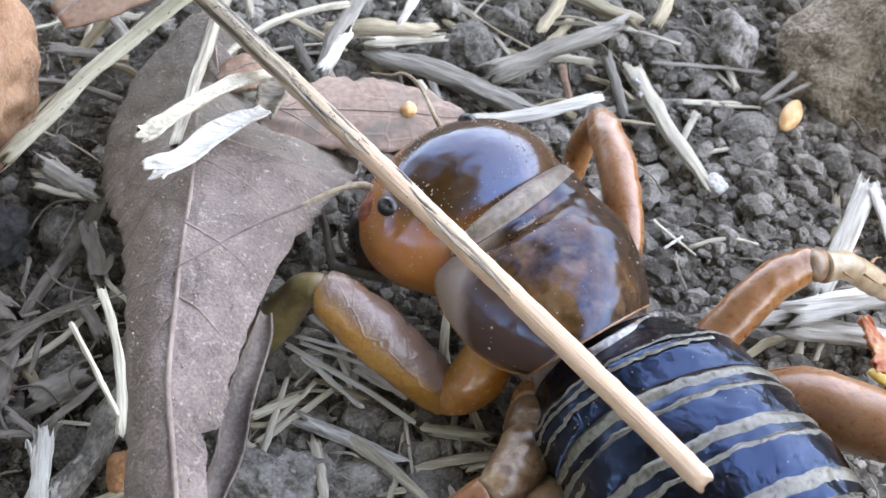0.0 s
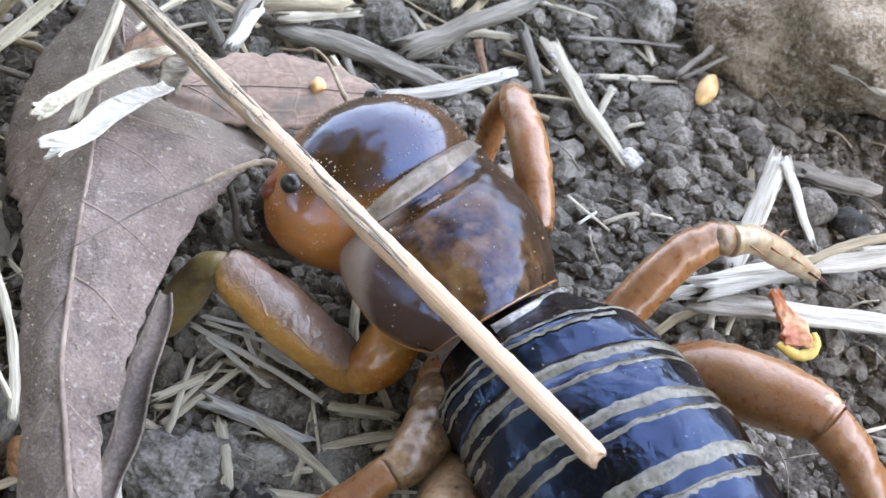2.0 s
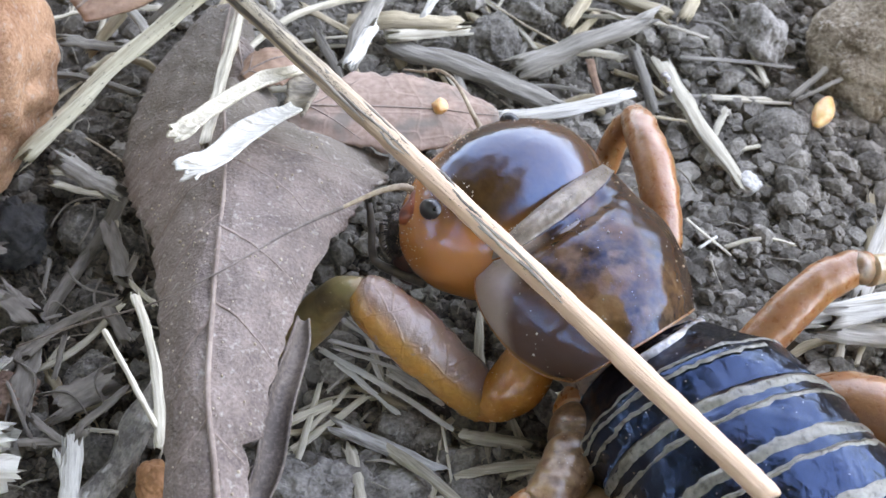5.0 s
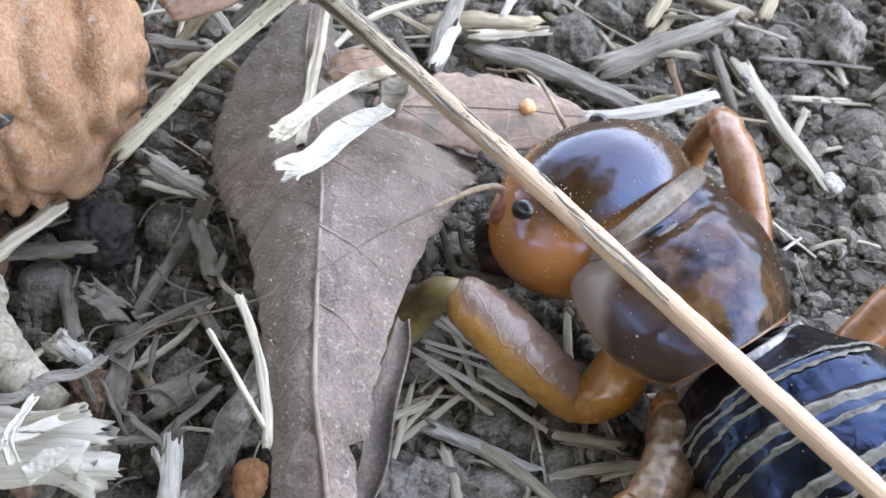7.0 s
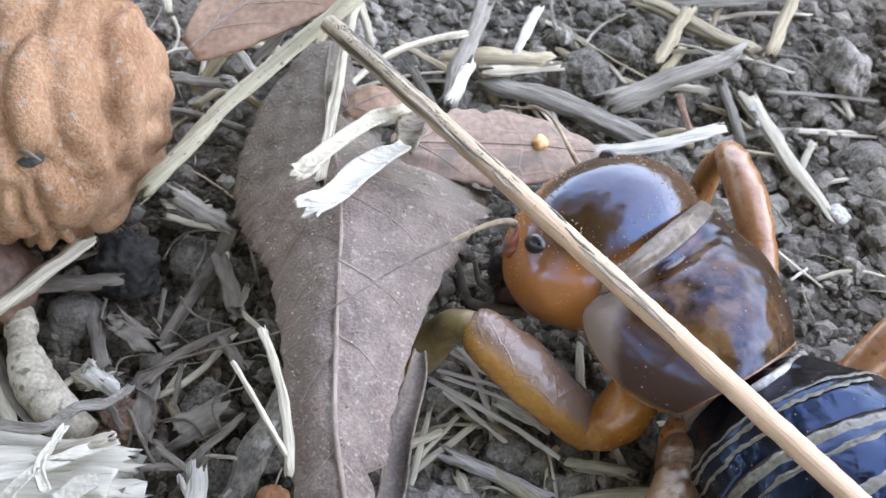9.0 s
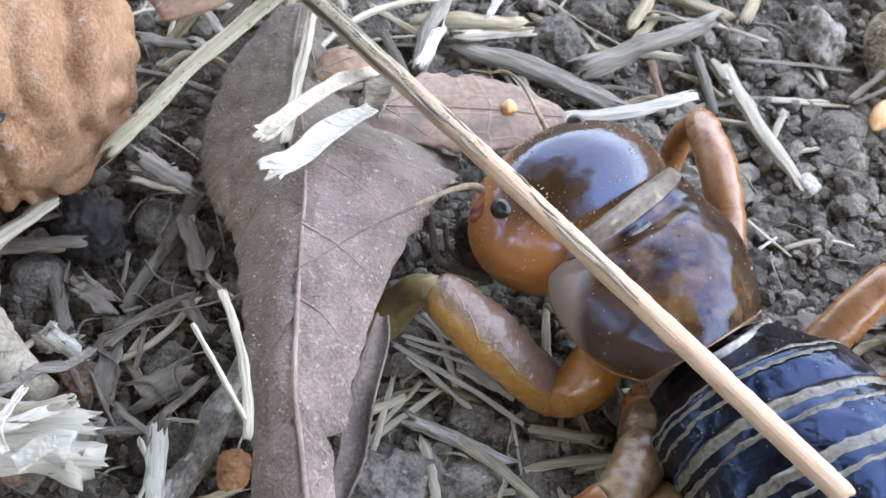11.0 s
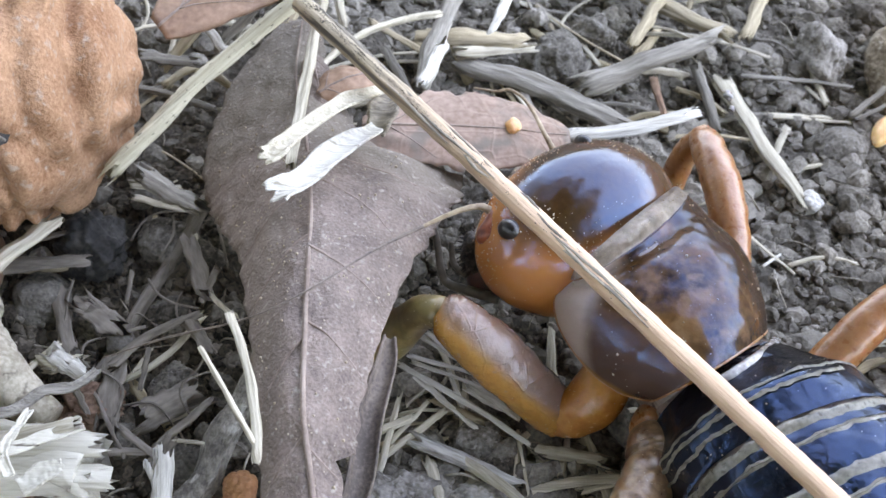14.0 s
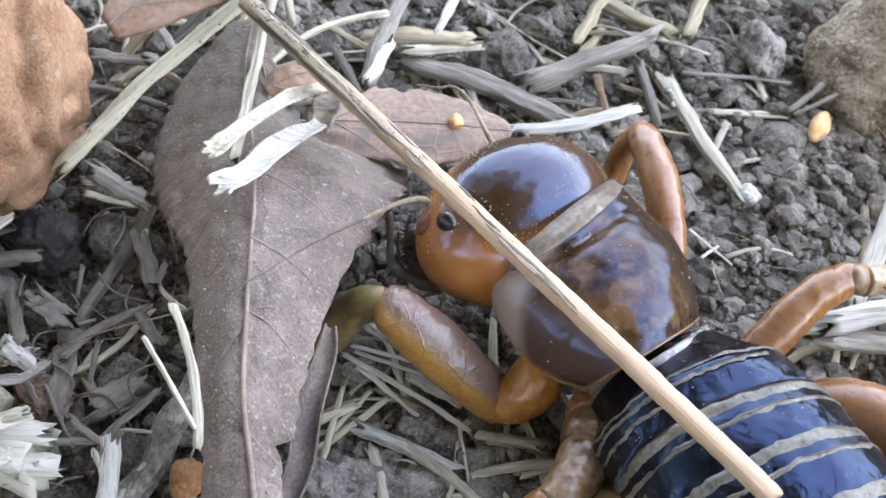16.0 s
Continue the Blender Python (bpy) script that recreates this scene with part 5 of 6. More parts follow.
def build_stalk_specks():
    """Mould specks along the yellowish stalk that leans on the leaf."""
    host = bpy.data.objects.get("stalk")
    n = max(v.co.x for v in host.data.vertices) / MM
    rng, bm = random.Random(41), bmesh.new()
    for _ in range(150):
        u = min(abs(rng.gauss(0.45, 0.28)), 0.98)
        near = min(host.data.vertices, key=lambda v: abs(v.co.x / MM - u * n) + (0 if v.co.z > 0 else 9) + rng.random() * 1.6)
        m = Matrix.Translation(near.co / MM) @ Matrix.Diagonal((rng.uniform(1, 6), 1, 0.8, 1))
        bmesh.ops.create_icosphere(bm, subdivisions=1, radius=0.008 + 0.028 * rng.random() ** 3, matrix=m)
    ob = new("mould_specks", mesh_of("mould_specks", bm, CHAR))
    ob.parent = host
    tagged(ob, "tiny black mould specks", kind="stuff")


# ---- straw and chips one by one ----
straw((-10.4, 14.7, 9.2), (-22.5, 1.8, 5.0), 1.12, OLIVE_STALK, "long yellowish dry stalk with dark specks leaning on the leaf", bend=-0.6, flat=0.7, name="stalk", category="stalk")
straw((-25.9, 0.2, 2.5), (-30.9, -6.0, 2.5), 0.91, PALE_STRAW, "pale dry stalk reaching out from under the fruit", flat=0.7)
straw((-11.9, 20.6, 3.0), (-12.2, -0.7, 9.0), 0.71, PALE_STRAW, "upright pale straw leaning against the leaf", rise=0.5, flat=0.7)
straw((-11.6, 20.8, 2.5), (-10.6, 16.4, 3.0), 0.60, PALE_STRAW, "pale dry straw lying on the soil")
straw((-4.6, 18.2, 2.5), (-12.0, 12.3, 3.0), 0.47, PALE_STRAW, "thin curved pale straw", bend=-1.2, flat=0.9)
straw((-3.5, 23.0, 1.0), (-5.7, 9.8, 4.5), 1.17, GREY_WOOD, "weathered grey wood chip on the soil", flat=0.35, name="wood_chip", category="wood chip")
straw((-4.3, 14.8, 3.3), (-5.5, 9.6, 4.8), 0.90, WHITE_STRAW, "bleached white straw splinter on the soil", flat=0.3)
straw((0.3, 23.1, 0.5), (-1.3, 18.4, 0.8), 0.66, WHITE_STRAW, "bleached white straw splinter on the soil")
straw((-5.6, 18.2, 0.5), (0.8, 17.9, 0.8), 1.58, TAN_STRAW, "tan dry stem fragment on the soil", flat=0.3)
straw((-3.0, 15.9, 0.3), (7.3, 10.9, 0.2), 1.60, GREY_WOOD, "weathered grey wood chip on the soil", bend=0.5, name="wood_chip", category="wood chip")
straw((-3.2, 16.5, 0.8), (1.7, 17.7, 0.3), 0.97, PALE_STRAW, "pale dry straw lying on the soil", flat=0.3)
straw((4.8, 14.2, 0.5), (13.4, 17.4, 2.0), 1.72, GREY_WOOD, "weathered grey wood chip on the soil", flat=0.35, name="wood_chip", category="wood chip")
straw((7.5, 23.5, 1.0), (14.3, 17.9, 1.6), 1.25, TAN_STRAW, "tan dry stem fragment on the soil")
straw((10.3, 21.7, 2.0), (7.8, 16.5, 2.0), 0.85, TAN_STRAW, "tan dry straw lying on the soil")
straw((6.5, 24.0, 1.0), (18.7, 26.3, 0.0), 1.22, GREY_WOOD, "weathered grey wood chip on the soil", bend=-0.6, flat=0.3, name="wood_chip", category="wood chip")
straw((18.2, 25.0, 0.5), (15.7, 19.5, 0.3), 0.89, TAN_STRAW, "tan dry straw lying on the soil")
straw((2.9, 8.9, 1.5), (11.0, 10.6, 2.0), 0.99, WHITE_STRAW, "bleached white leaf-sheath flake behind the cricket", bend=-0.5, flat=0.25)
straw((14.1, 16.1, -0.8), (17.7, 6.1, -0.9), 1.35, PALE_STRAW, "pale dry straw lying on the soil", flat=0.3, taper=0.6)
straw((16.9, 14.2, -1.8), (22.3, 13.8, -1.8), 0.31, PALE_STRAW, "pale dry straw lying on the soil")
straw((18.0, 13.1, -1.8), (16.8, 10.6, -1.8), 0.45, PALE_STRAW, "pale dry straw lying on the soil")
straw((9.3, 15.6, 0.0), (9.7, 12.3, -0.0), 0.52, RED_LEAF, "reddish brown stem fragment")
straw((14.4, 3.8, -1.5), (16.6, 1.2, -1.5), 0.21, PALE_STRAW, "pale dry straw lying on the soil")
straw((14.9, 1.6, -1.5), (16.0, 2.5, -1.5), 0.17, WHITE_STRAW, "bleached white straw splinter on the soil")
straw((20.4, 18.2, -1.5), (20.8, 15.1, -1.5), 0.36, PALE_STRAW, "pale dry straw lying on the soil")
straw((-17.7, 4.4, 0.5), (-19.9, 0.1, -1.0), 0.88, TWIG, "thin grey-brown twig on the soil", flat=0.9, name="twig", category="twig")
straw((-19.8, 0.4, -1.0), (-23.0, -8.1, -1.2), 0.78, TWIG, "thin grey-brown twig on the soil", flat=0.9, taper=0.6, name="twig", category="twig")
straw((-22.8, -8.1, -1.0), (-27.1, -11.1, 0.5), 0.41, PALE_STRAW, "pale dry straw lying on the soil", bend=-0.5, flat=0.8)
straw((-17.4, -3.7, -0.5), (-22.9, -8.7, -0.8), 0.38, PALE_STRAW, "pale dry straw lying on the soil", bend=0.9, flat=0.8)
straw((-18.4, 1.4, 0.0), (-15.4, -4.5, 0.5), 0.32, PALE_STRAW, "pale dry straw lying on the soil", bend=-0.8, flat=0.9)
straw((-14.2, -10.7, 9.5), (-12.3, -17.7, 8.6), 0.39, PALE_STRAW, "bright curved straw tip beside the leaf", bend=0.4, flat=0.5, taper=1.1)
straw((-15.4, -12.2, 9.0), (-12.5, -16.9, 8.75), 0.24, PALE_STRAW, "thin side shoot of a pale straw", flat=0.7, taper=1.2)
straw((-29.7, -14.0, 1.2), (-22.2, -13.2, 3.6), 0.89, PALE_STRAW, "pale dry straw lying on the soil")
straw((-31.5, -5.6, -0.5), (-28.4, -10.3, 0.2), 1.29, PALE_STRAW, "pale dry straw lying on the soil")
straw((-24.9, -7.0, 0.2), (-23.7, -7.9, 0.2), 1.14, WHITE_STRAW, "short hollow pale stem ring on the soil", flat=0.8)
straw((-21.9, 4.8, 1.5), (-18.3, 2.8, 1.0), 1.52, GREY_WOOD, "thin grey leaf-sheath flake", flat=0.2, name="wood_chip", category="wood chip")
straw((-22.1, 3.4, 1.0), (-18.5, 2.5, 1.0), 0.47, PALE_STRAW, "pale dry straw lying on the soil")
straw((-22.3, 4.3, 1.2), (-19.7, 4.2, 1.0), 0.54, PALE_STRAW, "pale dry straw lying on the soil")
straw((-29.3, -0.8, -0.5), (-24.5, -0.4, -0.5), 0.94, TAN_STRAW, "tan dry stem fragment on the soil")
straw((-27.9, 0.5, 0.0), (-26.4, 2.2, 0.0), 0.48, TAN_STRAW, "tan dry stem fragment on the soil")
straw((-24.0, -3.7, 0.2), (-22.0, -4.8, 0.2), 1.16, TWIG, "thin grey-brown twig on the soil", flat=0.2, name="twig", category="twig")
straw((-26.5, -8.1, -0.2), (-25.0, -6.2, -0.2), 0.38, PALE_STRAW, "pale dry straw lying on the soil")
straw((-26.2, -1.9, -0.6), (-24.2, -7.2, -0.6), 0.39, PALE_STRAW, "pale dry straw lying on the soil")
straw((-13.9, -7.7, -0.4), (-17.4, -17.4, -0.2), 1.65, TWIG_BARK, "thick grey bark-covered twig with pale flecks on soil", flat=0.75, taper=1.1, name="twig", category="twig")
straw((-20.6, -7.5, -0.6), (-20.0, -6.0, -0.6), 0.29, PALE_STRAW, "pale dry straw lying on the soil")
straw((-18.6, -10.7, -0.5), (-16.1, -9.2, -0.5), 0.31, PALE_STRAW, "pale dry straw lying on the soil")
straw((-18.7, -13.7, 0.0), (-17.9, -12.0, 0.3), 0.90, TWIG, "thin grey-brown twig on the soil", flat=0.25, name="twig", category="twig")
straw((-18.2, -14.6, 0.0), (-18.5, -12.7, 0.6), 0.53, WHITE_STRAW, "bleached white straw splinter on the soil", flat=0.3)
straw((-18.6, 18.5, 3.0), (-21.7, 14.6, 1.0), 0.97, TAN_STRAW, "tan dry stem fragment on the soil")
straw((-15.4, 17.9, 4.0), (-18.5, 15.5, 1.5), 0.81, GREY_WOOD, "weathered grey wood chip on the soil", name="wood_chip", category="wood chip")
straw((-23.1, 14.6, 1.5), (-19.9, 14.7, 1.0), 0.96, GREY_WOOD, "weathered grey wood chip on the soil", flat=0.3, name="wood_chip", category="wood chip")
straw((-19.9, 17.0, 3.0), (-18.0, 14.7, 2.0), 0.74, WHITE_STRAW, "bleached white straw splinter on the soil", flat=0.3)
straw((-9.1, 19.0, 1.0), (-5.0, 16.1, 0.6), 0.56, TAN_STRAW, "tan dry stem fragment on the soil")
straw((0.2, 11.8, 2.0), (1.9, 6.3, 4.0), 0.24, PALE_STRAW, "pale dry straw lying on the soil")
straw((-22.1, 1.2, -0.2), (-19.4, 3.4, -0.2), 0.15, TWIG, "fine curled dry grass fibre on soil", bend=0.66, rise=0.3, flat=0.9, name="grass_fibre", category="twig")
straw((-18.7, -2.4, -0.2), (-17.5, -5.5, -0.2), 0.14, TWIG, "fine curled dry grass fibre on soil", bend=-0.66, rise=0.3, flat=0.9, name="grass_fibre")
straw((-22.0, -5.6, -0.2), (-23.2, -7.8, -0.2), 0.14, TWIG, "fine curled dry grass fibre on soil", bend=-0.88, rise=0.3, flat=0.9, name="grass_fibre")
straw((-17.3, 2.6, -0.2), (-16.3, -0.7, -0.2), 0.15, TWIG, "fine curled dry grass fibre on soil", rise=0.3, flat=0.9, name="grass_fibre")
straw((-17.2, -5.4, -0.2), (-17.9, -8.4, -0.2), 0.14, TWIG, "fine curled dry grass fibre on soil", bend=0.66, rise=0.3, flat=0.9, name="grass_fibre", category="twig")
straw((-19.8, -4.8, -0.2), (-21.1, -5.5, -0.2), 0.14, TWIG, "fine curled dry grass fibre on soil", bend=-1.1, rise=0.3, flat=0.9, name="grass_fibre", category="twig")
straw((-24.9, -1.8, -0.2), (-24.8, -4.9, -0.2), 0.15, TWIG, "fine curled dry grass fibre on soil", rise=0.3, flat=0.9, name="grass_fibre", category="twig")
straw((-25.5, -8.6, -0.2), (-27.3, -7.6, -0.2), 0.14, TWIG, "fine curled dry grass fibre on soil", bend=0.44, rise=0.3, flat=0.9, name="grass_fibre", category="twig")
straw((-20.8, -9.9, -0.2), (-17.9, -11.2, -0.2), 0.14, TWIG, "fine curled dry grass fibre on soil", bend=0.66, rise=0.3, flat=0.9, name="grass_fibre")
straw((-17.1, -10.5, -0.2), (-16.5, -7.6, -0.2), 0.14, TWIG, "fine curled dry grass fibre on soil", bend=1.1, rise=0.3, flat=0.9, name="grass_fibre")
straw((-20.0, 3.0, -0.2), (-20.3, 0.0, -0.2), 0.15, TWIG, "fine curled dry grass fibre on soil", bend=0.44, rise=0.3, flat=0.9, name="grass_fibre")
straw((-28.6, 0.6, -0.2), (-30.5, -1.1, -0.2), 0.15, TWIG, "fine curled dry grass fibre on soil", bend=-0.22, rise=0.3, flat=0.9, name="grass_fibre", category="twig")
straw((-22.3, -7.8, -0.2), (-21.2, -10.9, -0.2), 0.14, TWIG, "fine curled dry grass fibre on soil", bend=0.88, rise=0.3, flat=0.9, name="grass_fibre")
straw((-20.7, -1.6, -0.2), (-17.6, -3.5, -0.2), 0.15, TWIG, "fine curled dry grass fibre on soil", bend=-0.66, rise=0.3, flat=0.9, name="grass_fibre")
straw((-21.7, -7.4, -0.2), (-21.5, -10.9, -0.2), 1.41, TWIG, "flat brown leaf flake on soil", flat=0.15, name="bark_flake", category="bark")
straw((-25.0, -7.5, 0.0), (-23.5, -7.5, -0.0), 1.25, PALE_STRAW, "short pale yellowish stem stub on soil", flat=0.6)
straw((-17.7, -14.5, 2.6), (-17.4, -18.3, 1.5), 0.95, WHITE_STRAW, "bright flat pale straw strip standing in the litter", flat=0.25)
straw((-18.7, -14.2, 1.5), (-18.5, -17.1, 0.8), 0.34, WHITE_STRAW, "thin curled white straw", bend=0.5, flat=0.5)
straw((-16.1, -12.3, 0.2), (-18.7, -12.5, 0.2), 0.26, PALE_STRAW, "pale dry straw lying on the soil", bend=-0.3)
straw((-19.9, -10.5, -0.3), (-17.6, -9.0, -0.3), 1.85, TWIG, "flat brown bark flake on soil", flat=0.3, name="bark_flake", category="bark")
straw((-30.7, -5.8, -0.2), (-27.3, -10.4, 0.3), 1.09, TWIG, "weathered splint on soil", name="twig", category="twig")
straw((-25.6, -2.4, -0.2), (-24.3, -6.4, -0.2), 0.78, TWIG, "thin grey-brown twig on the soil", flat=0.3, taper=1.3, name="twig", category="twig")
straw((-24.1, -3.4, 0.2), (-22.0, -5.3, 0.2), 1.16, TWIG, "thin grey-brown twig on the soil", flat=0.2, name="twig", category="twig")
straw((-26.2, -8.0, -0.0), (-24.9, -6.4, 0.1), 0.41, PALE_STRAW, "pale dry straw lying on the soil")
straw((-26.2, -11.2, 1.2), (-23.1, -9.7, 1.2), 0.43, TWIG, "thin grey-brown twig on the soil", bend=0.4, flat=0.7, name="twig", category="twig")
straw((-23.1, -9.7, 1.2), (-22.4, -10.8, 0.6), 0.34, TWIG, "thin grey-brown twig on the soil", flat=0.7, name="twig", category="twig")
straw((-21.7, -7.6, 0.1), (-17.4, -4.4, 0.5), 0.54, TWIG, "thin grey-brown twig on the soil", bend=0.5, flat=0.8, name="twig", category="twig")
straw((-18.0, -4.7, 0.4), (-16.6, -6.6, 0.2), 0.69, TWIG, "thin grey-brown twig on the soil", flat=0.5, name="twig", category="twig")
straw((-22.3, -5.7, -0.0), (-20.4, -5.0, 0.0), 0.26, TWIG, "thin grey-brown twig on the soil", name="twig", category="twig")
straw((-21.7, -1.2, 0.0), (-21.6, -3.4, 0.0), 0.29, TWIG, "thin grey-brown twig on the soil", name="twig", category="twig")
straw((-20.0, -8.9, 0.0), (-19.9, -6.4, 0.0), 0.31, TWIG, "thin grey-brown twig on the soil", name="twig", category="twig")
straw((-18.6, -12.4, 0.1), (-16.2, -9.7, 0.2), 0.51, TWIG, "thin grey-brown twig on the soil", flat=0.6, name="twig", category="twig")
straw((-22.3, -9.4, 0.1), (-20.2, -13.1, 0.1), 0.24, TWIG, "thin grey-brown twig on the soil", name="twig", category="twig")
straw((-21.3, -12.8, -0.0), (-18.0, -12.7, 0.1), 0.45, TWIG, "thin grey-brown twig on the soil", name="twig", category="twig")
straw((-20.6, -11.5, 0.2), (-18.5, -13.1, 0.2), 0.42, TWIG, "thin grey-brown twig on the soil", name="twig", category="twig")
straw((-18.7, 0.8, 0.4), (-17.3, -2.8, 0.4), 0.85, TWIG, "thin grey-brown twig on the soil", flat=0.25, name="twig", category="twig")
straw((-30.2, -1.6, 0.5), (-24.3, -0.9, 0.5), 1.00, TWIG, "dull brown husk strip beside the fruit", flat=0.3, name="twig", category="twig")
straw((-27.4, 0.4, 0.6), (-25.3, 1.2, 0.5), 0.40, TWIG, "thin grey-brown twig on the soil", name="twig", category="twig")
straw((-17.4, -3.3, 0.3), (-16.8, -1.2, 0.5), 0.45, TWIG, "thin grey-brown twig on the soil", name="twig", category="twig")
straw((-6.3, -8.2, 1.9), (0.4, -12.0, 0.7), 0.35, WHITE_STRAW, "pale splintered straw under the front leg", rise=0.2)
straw((-5.8, -7.6, 1.8), (-1.4, -8.4, 1.2), 0.29, WHITE_STRAW, "pale splintered straw under the front leg")
straw((-5.7, -7.8, 1.6), (-1.2, -9.2, 1.0), 0.26, WHITE_STRAW, "pale splintered straw under the front leg")
straw((-5.2, -6.3, 1.8), (-2.7, -7.8, 1.4), 0.30, WHITE_STRAW, "pale splintered straw under the front leg")
straw((-4.9, -6.2, 2.0), (-1.5, -9.0, 1.0), 0.27, WHITE_STRAW, "pale splintered straw under the front leg")
straw((-5.4, -8.7, 1.4), (-2.3, -11.2, 0.7), 0.32, WHITE_STRAW, "pale splintered straw under the front leg")
straw((-4.5, -9.7, 1.0), (-2.0, -10.8, 0.8), 0.44, TAN_STRAW, "orange-brown stem fragment in the straw")
straw((-2.5, -8.9, 1.0), (-0.2, -10.3, 0.7), 0.82, WHITE_STRAW, "pale splintered straw under the front leg", flat=0.2)
straw((-3.7, -8.1, 1.2), (-2.7, -10.7, 0.6), 0.26, WHITE_STRAW, "pale splintered straw under the front leg")
straw((-8.0, -11.7, 0.4), (-5.7, -10.8, 0.8), 0.52, PALE_STRAW, "pale dry straw lying on the soil")
straw((-7.4, -13.1, 0.3), (-3.9, -10.3, 0.9), 0.43, PALE_STRAW, "pale dry straw lying on the soil")
straw((-8.0, -12.2, 0.3), (-5.2, -11.8, 0.4), 0.38, TAN_STRAW, "tan dry stem fragment on the soil")
straw((-6.8, -12.2, 0.5), (-4.8, -9.8, 0.8), 0.26, PALE_STRAW, "pale dry straw lying on the soil")
straw((-7.3, -11.1, 0.3), (-4.4, -10.7, 0.4), 0.23, TAN_STRAW, "tan dry stem fragment on the soil")
straw((-5.9, -10.0, 0.8), (-4.6, -8.8, 1.2), 0.21, GREY_WOOD, "weathered grey wood chip on the soil", name="wood_chip", category="wood chip")
straw((-5.5, -11.8, 0.6), (-0.1, -14.3, 0.4), 0.95, WEATHERED, "splintered pale wood chip on the soil", flat=0.35, name="wood_chip", category="wood chip")
straw((0.9, -12.2, 0.3), (4.5, -12.8, 0.5), 0.75, PALE_STRAW, "short pale stem piece with dark cut end", flat=0.5)
straw((-0.1, -11.2, 0.6), (0.7, -16.6, -0.2), 0.17, PALE_STRAW, "pale dry straw lying on the soil")
straw((-4.1, -12.4, 0.1), (-2.9, -18.6, -0.2), 0.46, GREY_WOOD, "weathered grey wood chip on the soil", name="wood_chip", category="wood chip")
straw((-9.2, -16.5, 2.0), (-8.8, -19.9, 1.5), 0.84, WHITE_STRAW, "bright white straw strip under the leaf", flat=0.3)
straw((-10.9, -17.9, 0.0), (-2.3, -17.5, 0.2), 0.51, PALE_STRAW, "pale dry straw lying on the soil")
straw((-2.1, -16.8, 0.0), (1.1, -17.4, 0.2), 0.56, PALE_STRAW, "pale dry straw lying on the soil", flat=0.3)
straw((-8.8, -12.7, 0.0), (-7.3, -13.7, 0.2), 0.47, PALE_STRAW, "pale dry straw lying on the soil")
straw((3.2, -17.0, 0.5), (5.7, -17.1, 0.5), 0.17, PALE_STRAW, "pale dry straw lying on the soil")
straw((19.2, -4.6, -0.2), (26.7, -2.8, 0.3), 0.90, WHITE_STRAW, "bleached white straw splinter on the soil")
straw((21.3, -4.4, 0.3), (34.4, -2.5, 0.6), 1.37, WHITE_STRAW, "bleached white straw splinter on the soil", bend=0.5, flat=0.3)
straw((20.9, -4.8, -0.2), (33.6, -6.8, 0.0), 1.48, WHITE_STRAW, "broad bleached straw strip under the hind leg", flat=0.35)
straw((26.6, 4.1, 1.5), (23.0, -2.6, -0.6), 1.34, WHITE_STRAW, "torn upright bleached straw", flat=0.3)
straw((26.9, 3.7, 1.6), (27.9, -1.3, 0.0), 0.74, WHITE_STRAW, "bleached white straw splinter on the soil", flat=0.3, taper=0.7)
straw((21.9, -4.9, -0.6), (21.1, -6.9, -1.0), 0.45, PALE_STRAW, "pale dry straw lying on the soil")
straw((23.0, -4.9, -0.6), (22.3, -6.7, -1.0), 0.38, PALE_STRAW, "pale dry straw lying on the soil")
straw((31.6, 12.6, 1.6), (35.6, 9.2, 1.0), 1.25, WHITE_STRAW, "bleached white straw splinter against the rock", flat=0.35)
straw((28.5, 6.0, -1.4), (32.9, 4.4, -1.5), 1.6, GREY_WOOD, "curled tan leaf fragment on the soil", flat=0.25)
straw((29.3, -13.6, -1.2), (32.1, -14.4, -1.2), 1.38, GREY_WOOD, "weathered grey wood chip on the soil", flat=0.3, name="wood_chip", category="wood chip")
straw((26.9, -3.1, 1.0), (34.5, -1.1, 1.5), 0.60, TAN_STRAW, "tan dry stem fragment on the soil", bend=0.4)
straw((30.4, -2.2, 1.2), (34.5, -1.7, 1.0), 0.34, WHITE_STRAW, "bleached white straw splinter on the soil")
straw((16.8, 14.3, -1.8), (22.5, 14.2, -1.8), 0.34, PALE_STRAW, "pale dry straw lying on the soil")
straw((22.3, 14.1, -1.5), (25.4, 16.7, -0.8), 0.49, GREY_WOOD, "weathered grey wood chip on the soil", name="wood_chip", category="wood chip")
straw((22.6, 13.8, -1.5), (26.1, 15.5, -0.8), 0.34, GREY_WOOD, "weathered grey wood chip on the soil", name="wood_chip", category="wood chip")
straw((20.4, 18.1, -1.5), (21.0, 15.2, -1.5), 0.34, PALE_STRAW, "pale dry straw lying on the soil")
straw((19.8, 16.8, -1.6), (20.9, 15.1, -1.6), 0.23, PALE_STRAW, "pale dry straw lying on the soil")
straw((27.1, -12.9, -1.4), (31.9, -11.7, -1.4), 0.22, PALE_STRAW, "pale dry straw lying on the soil")
straw((31.4, -4.3, -1.3), (34.9, -3.0, -1.3), 0.41, GREY_WOOD, "weathered grey wood chip on the soil", name="wood_chip", category="wood chip")
straw((12.4, 17.1, -0.5), (13.3, 12.5, -1.2), 0.74, GREY_WOOD, "weathered grey wood chip on the soil", flat=0.3, name="wood_chip", category="wood chip")

# ---- loose crumbs: countless soil grains and fibres ----


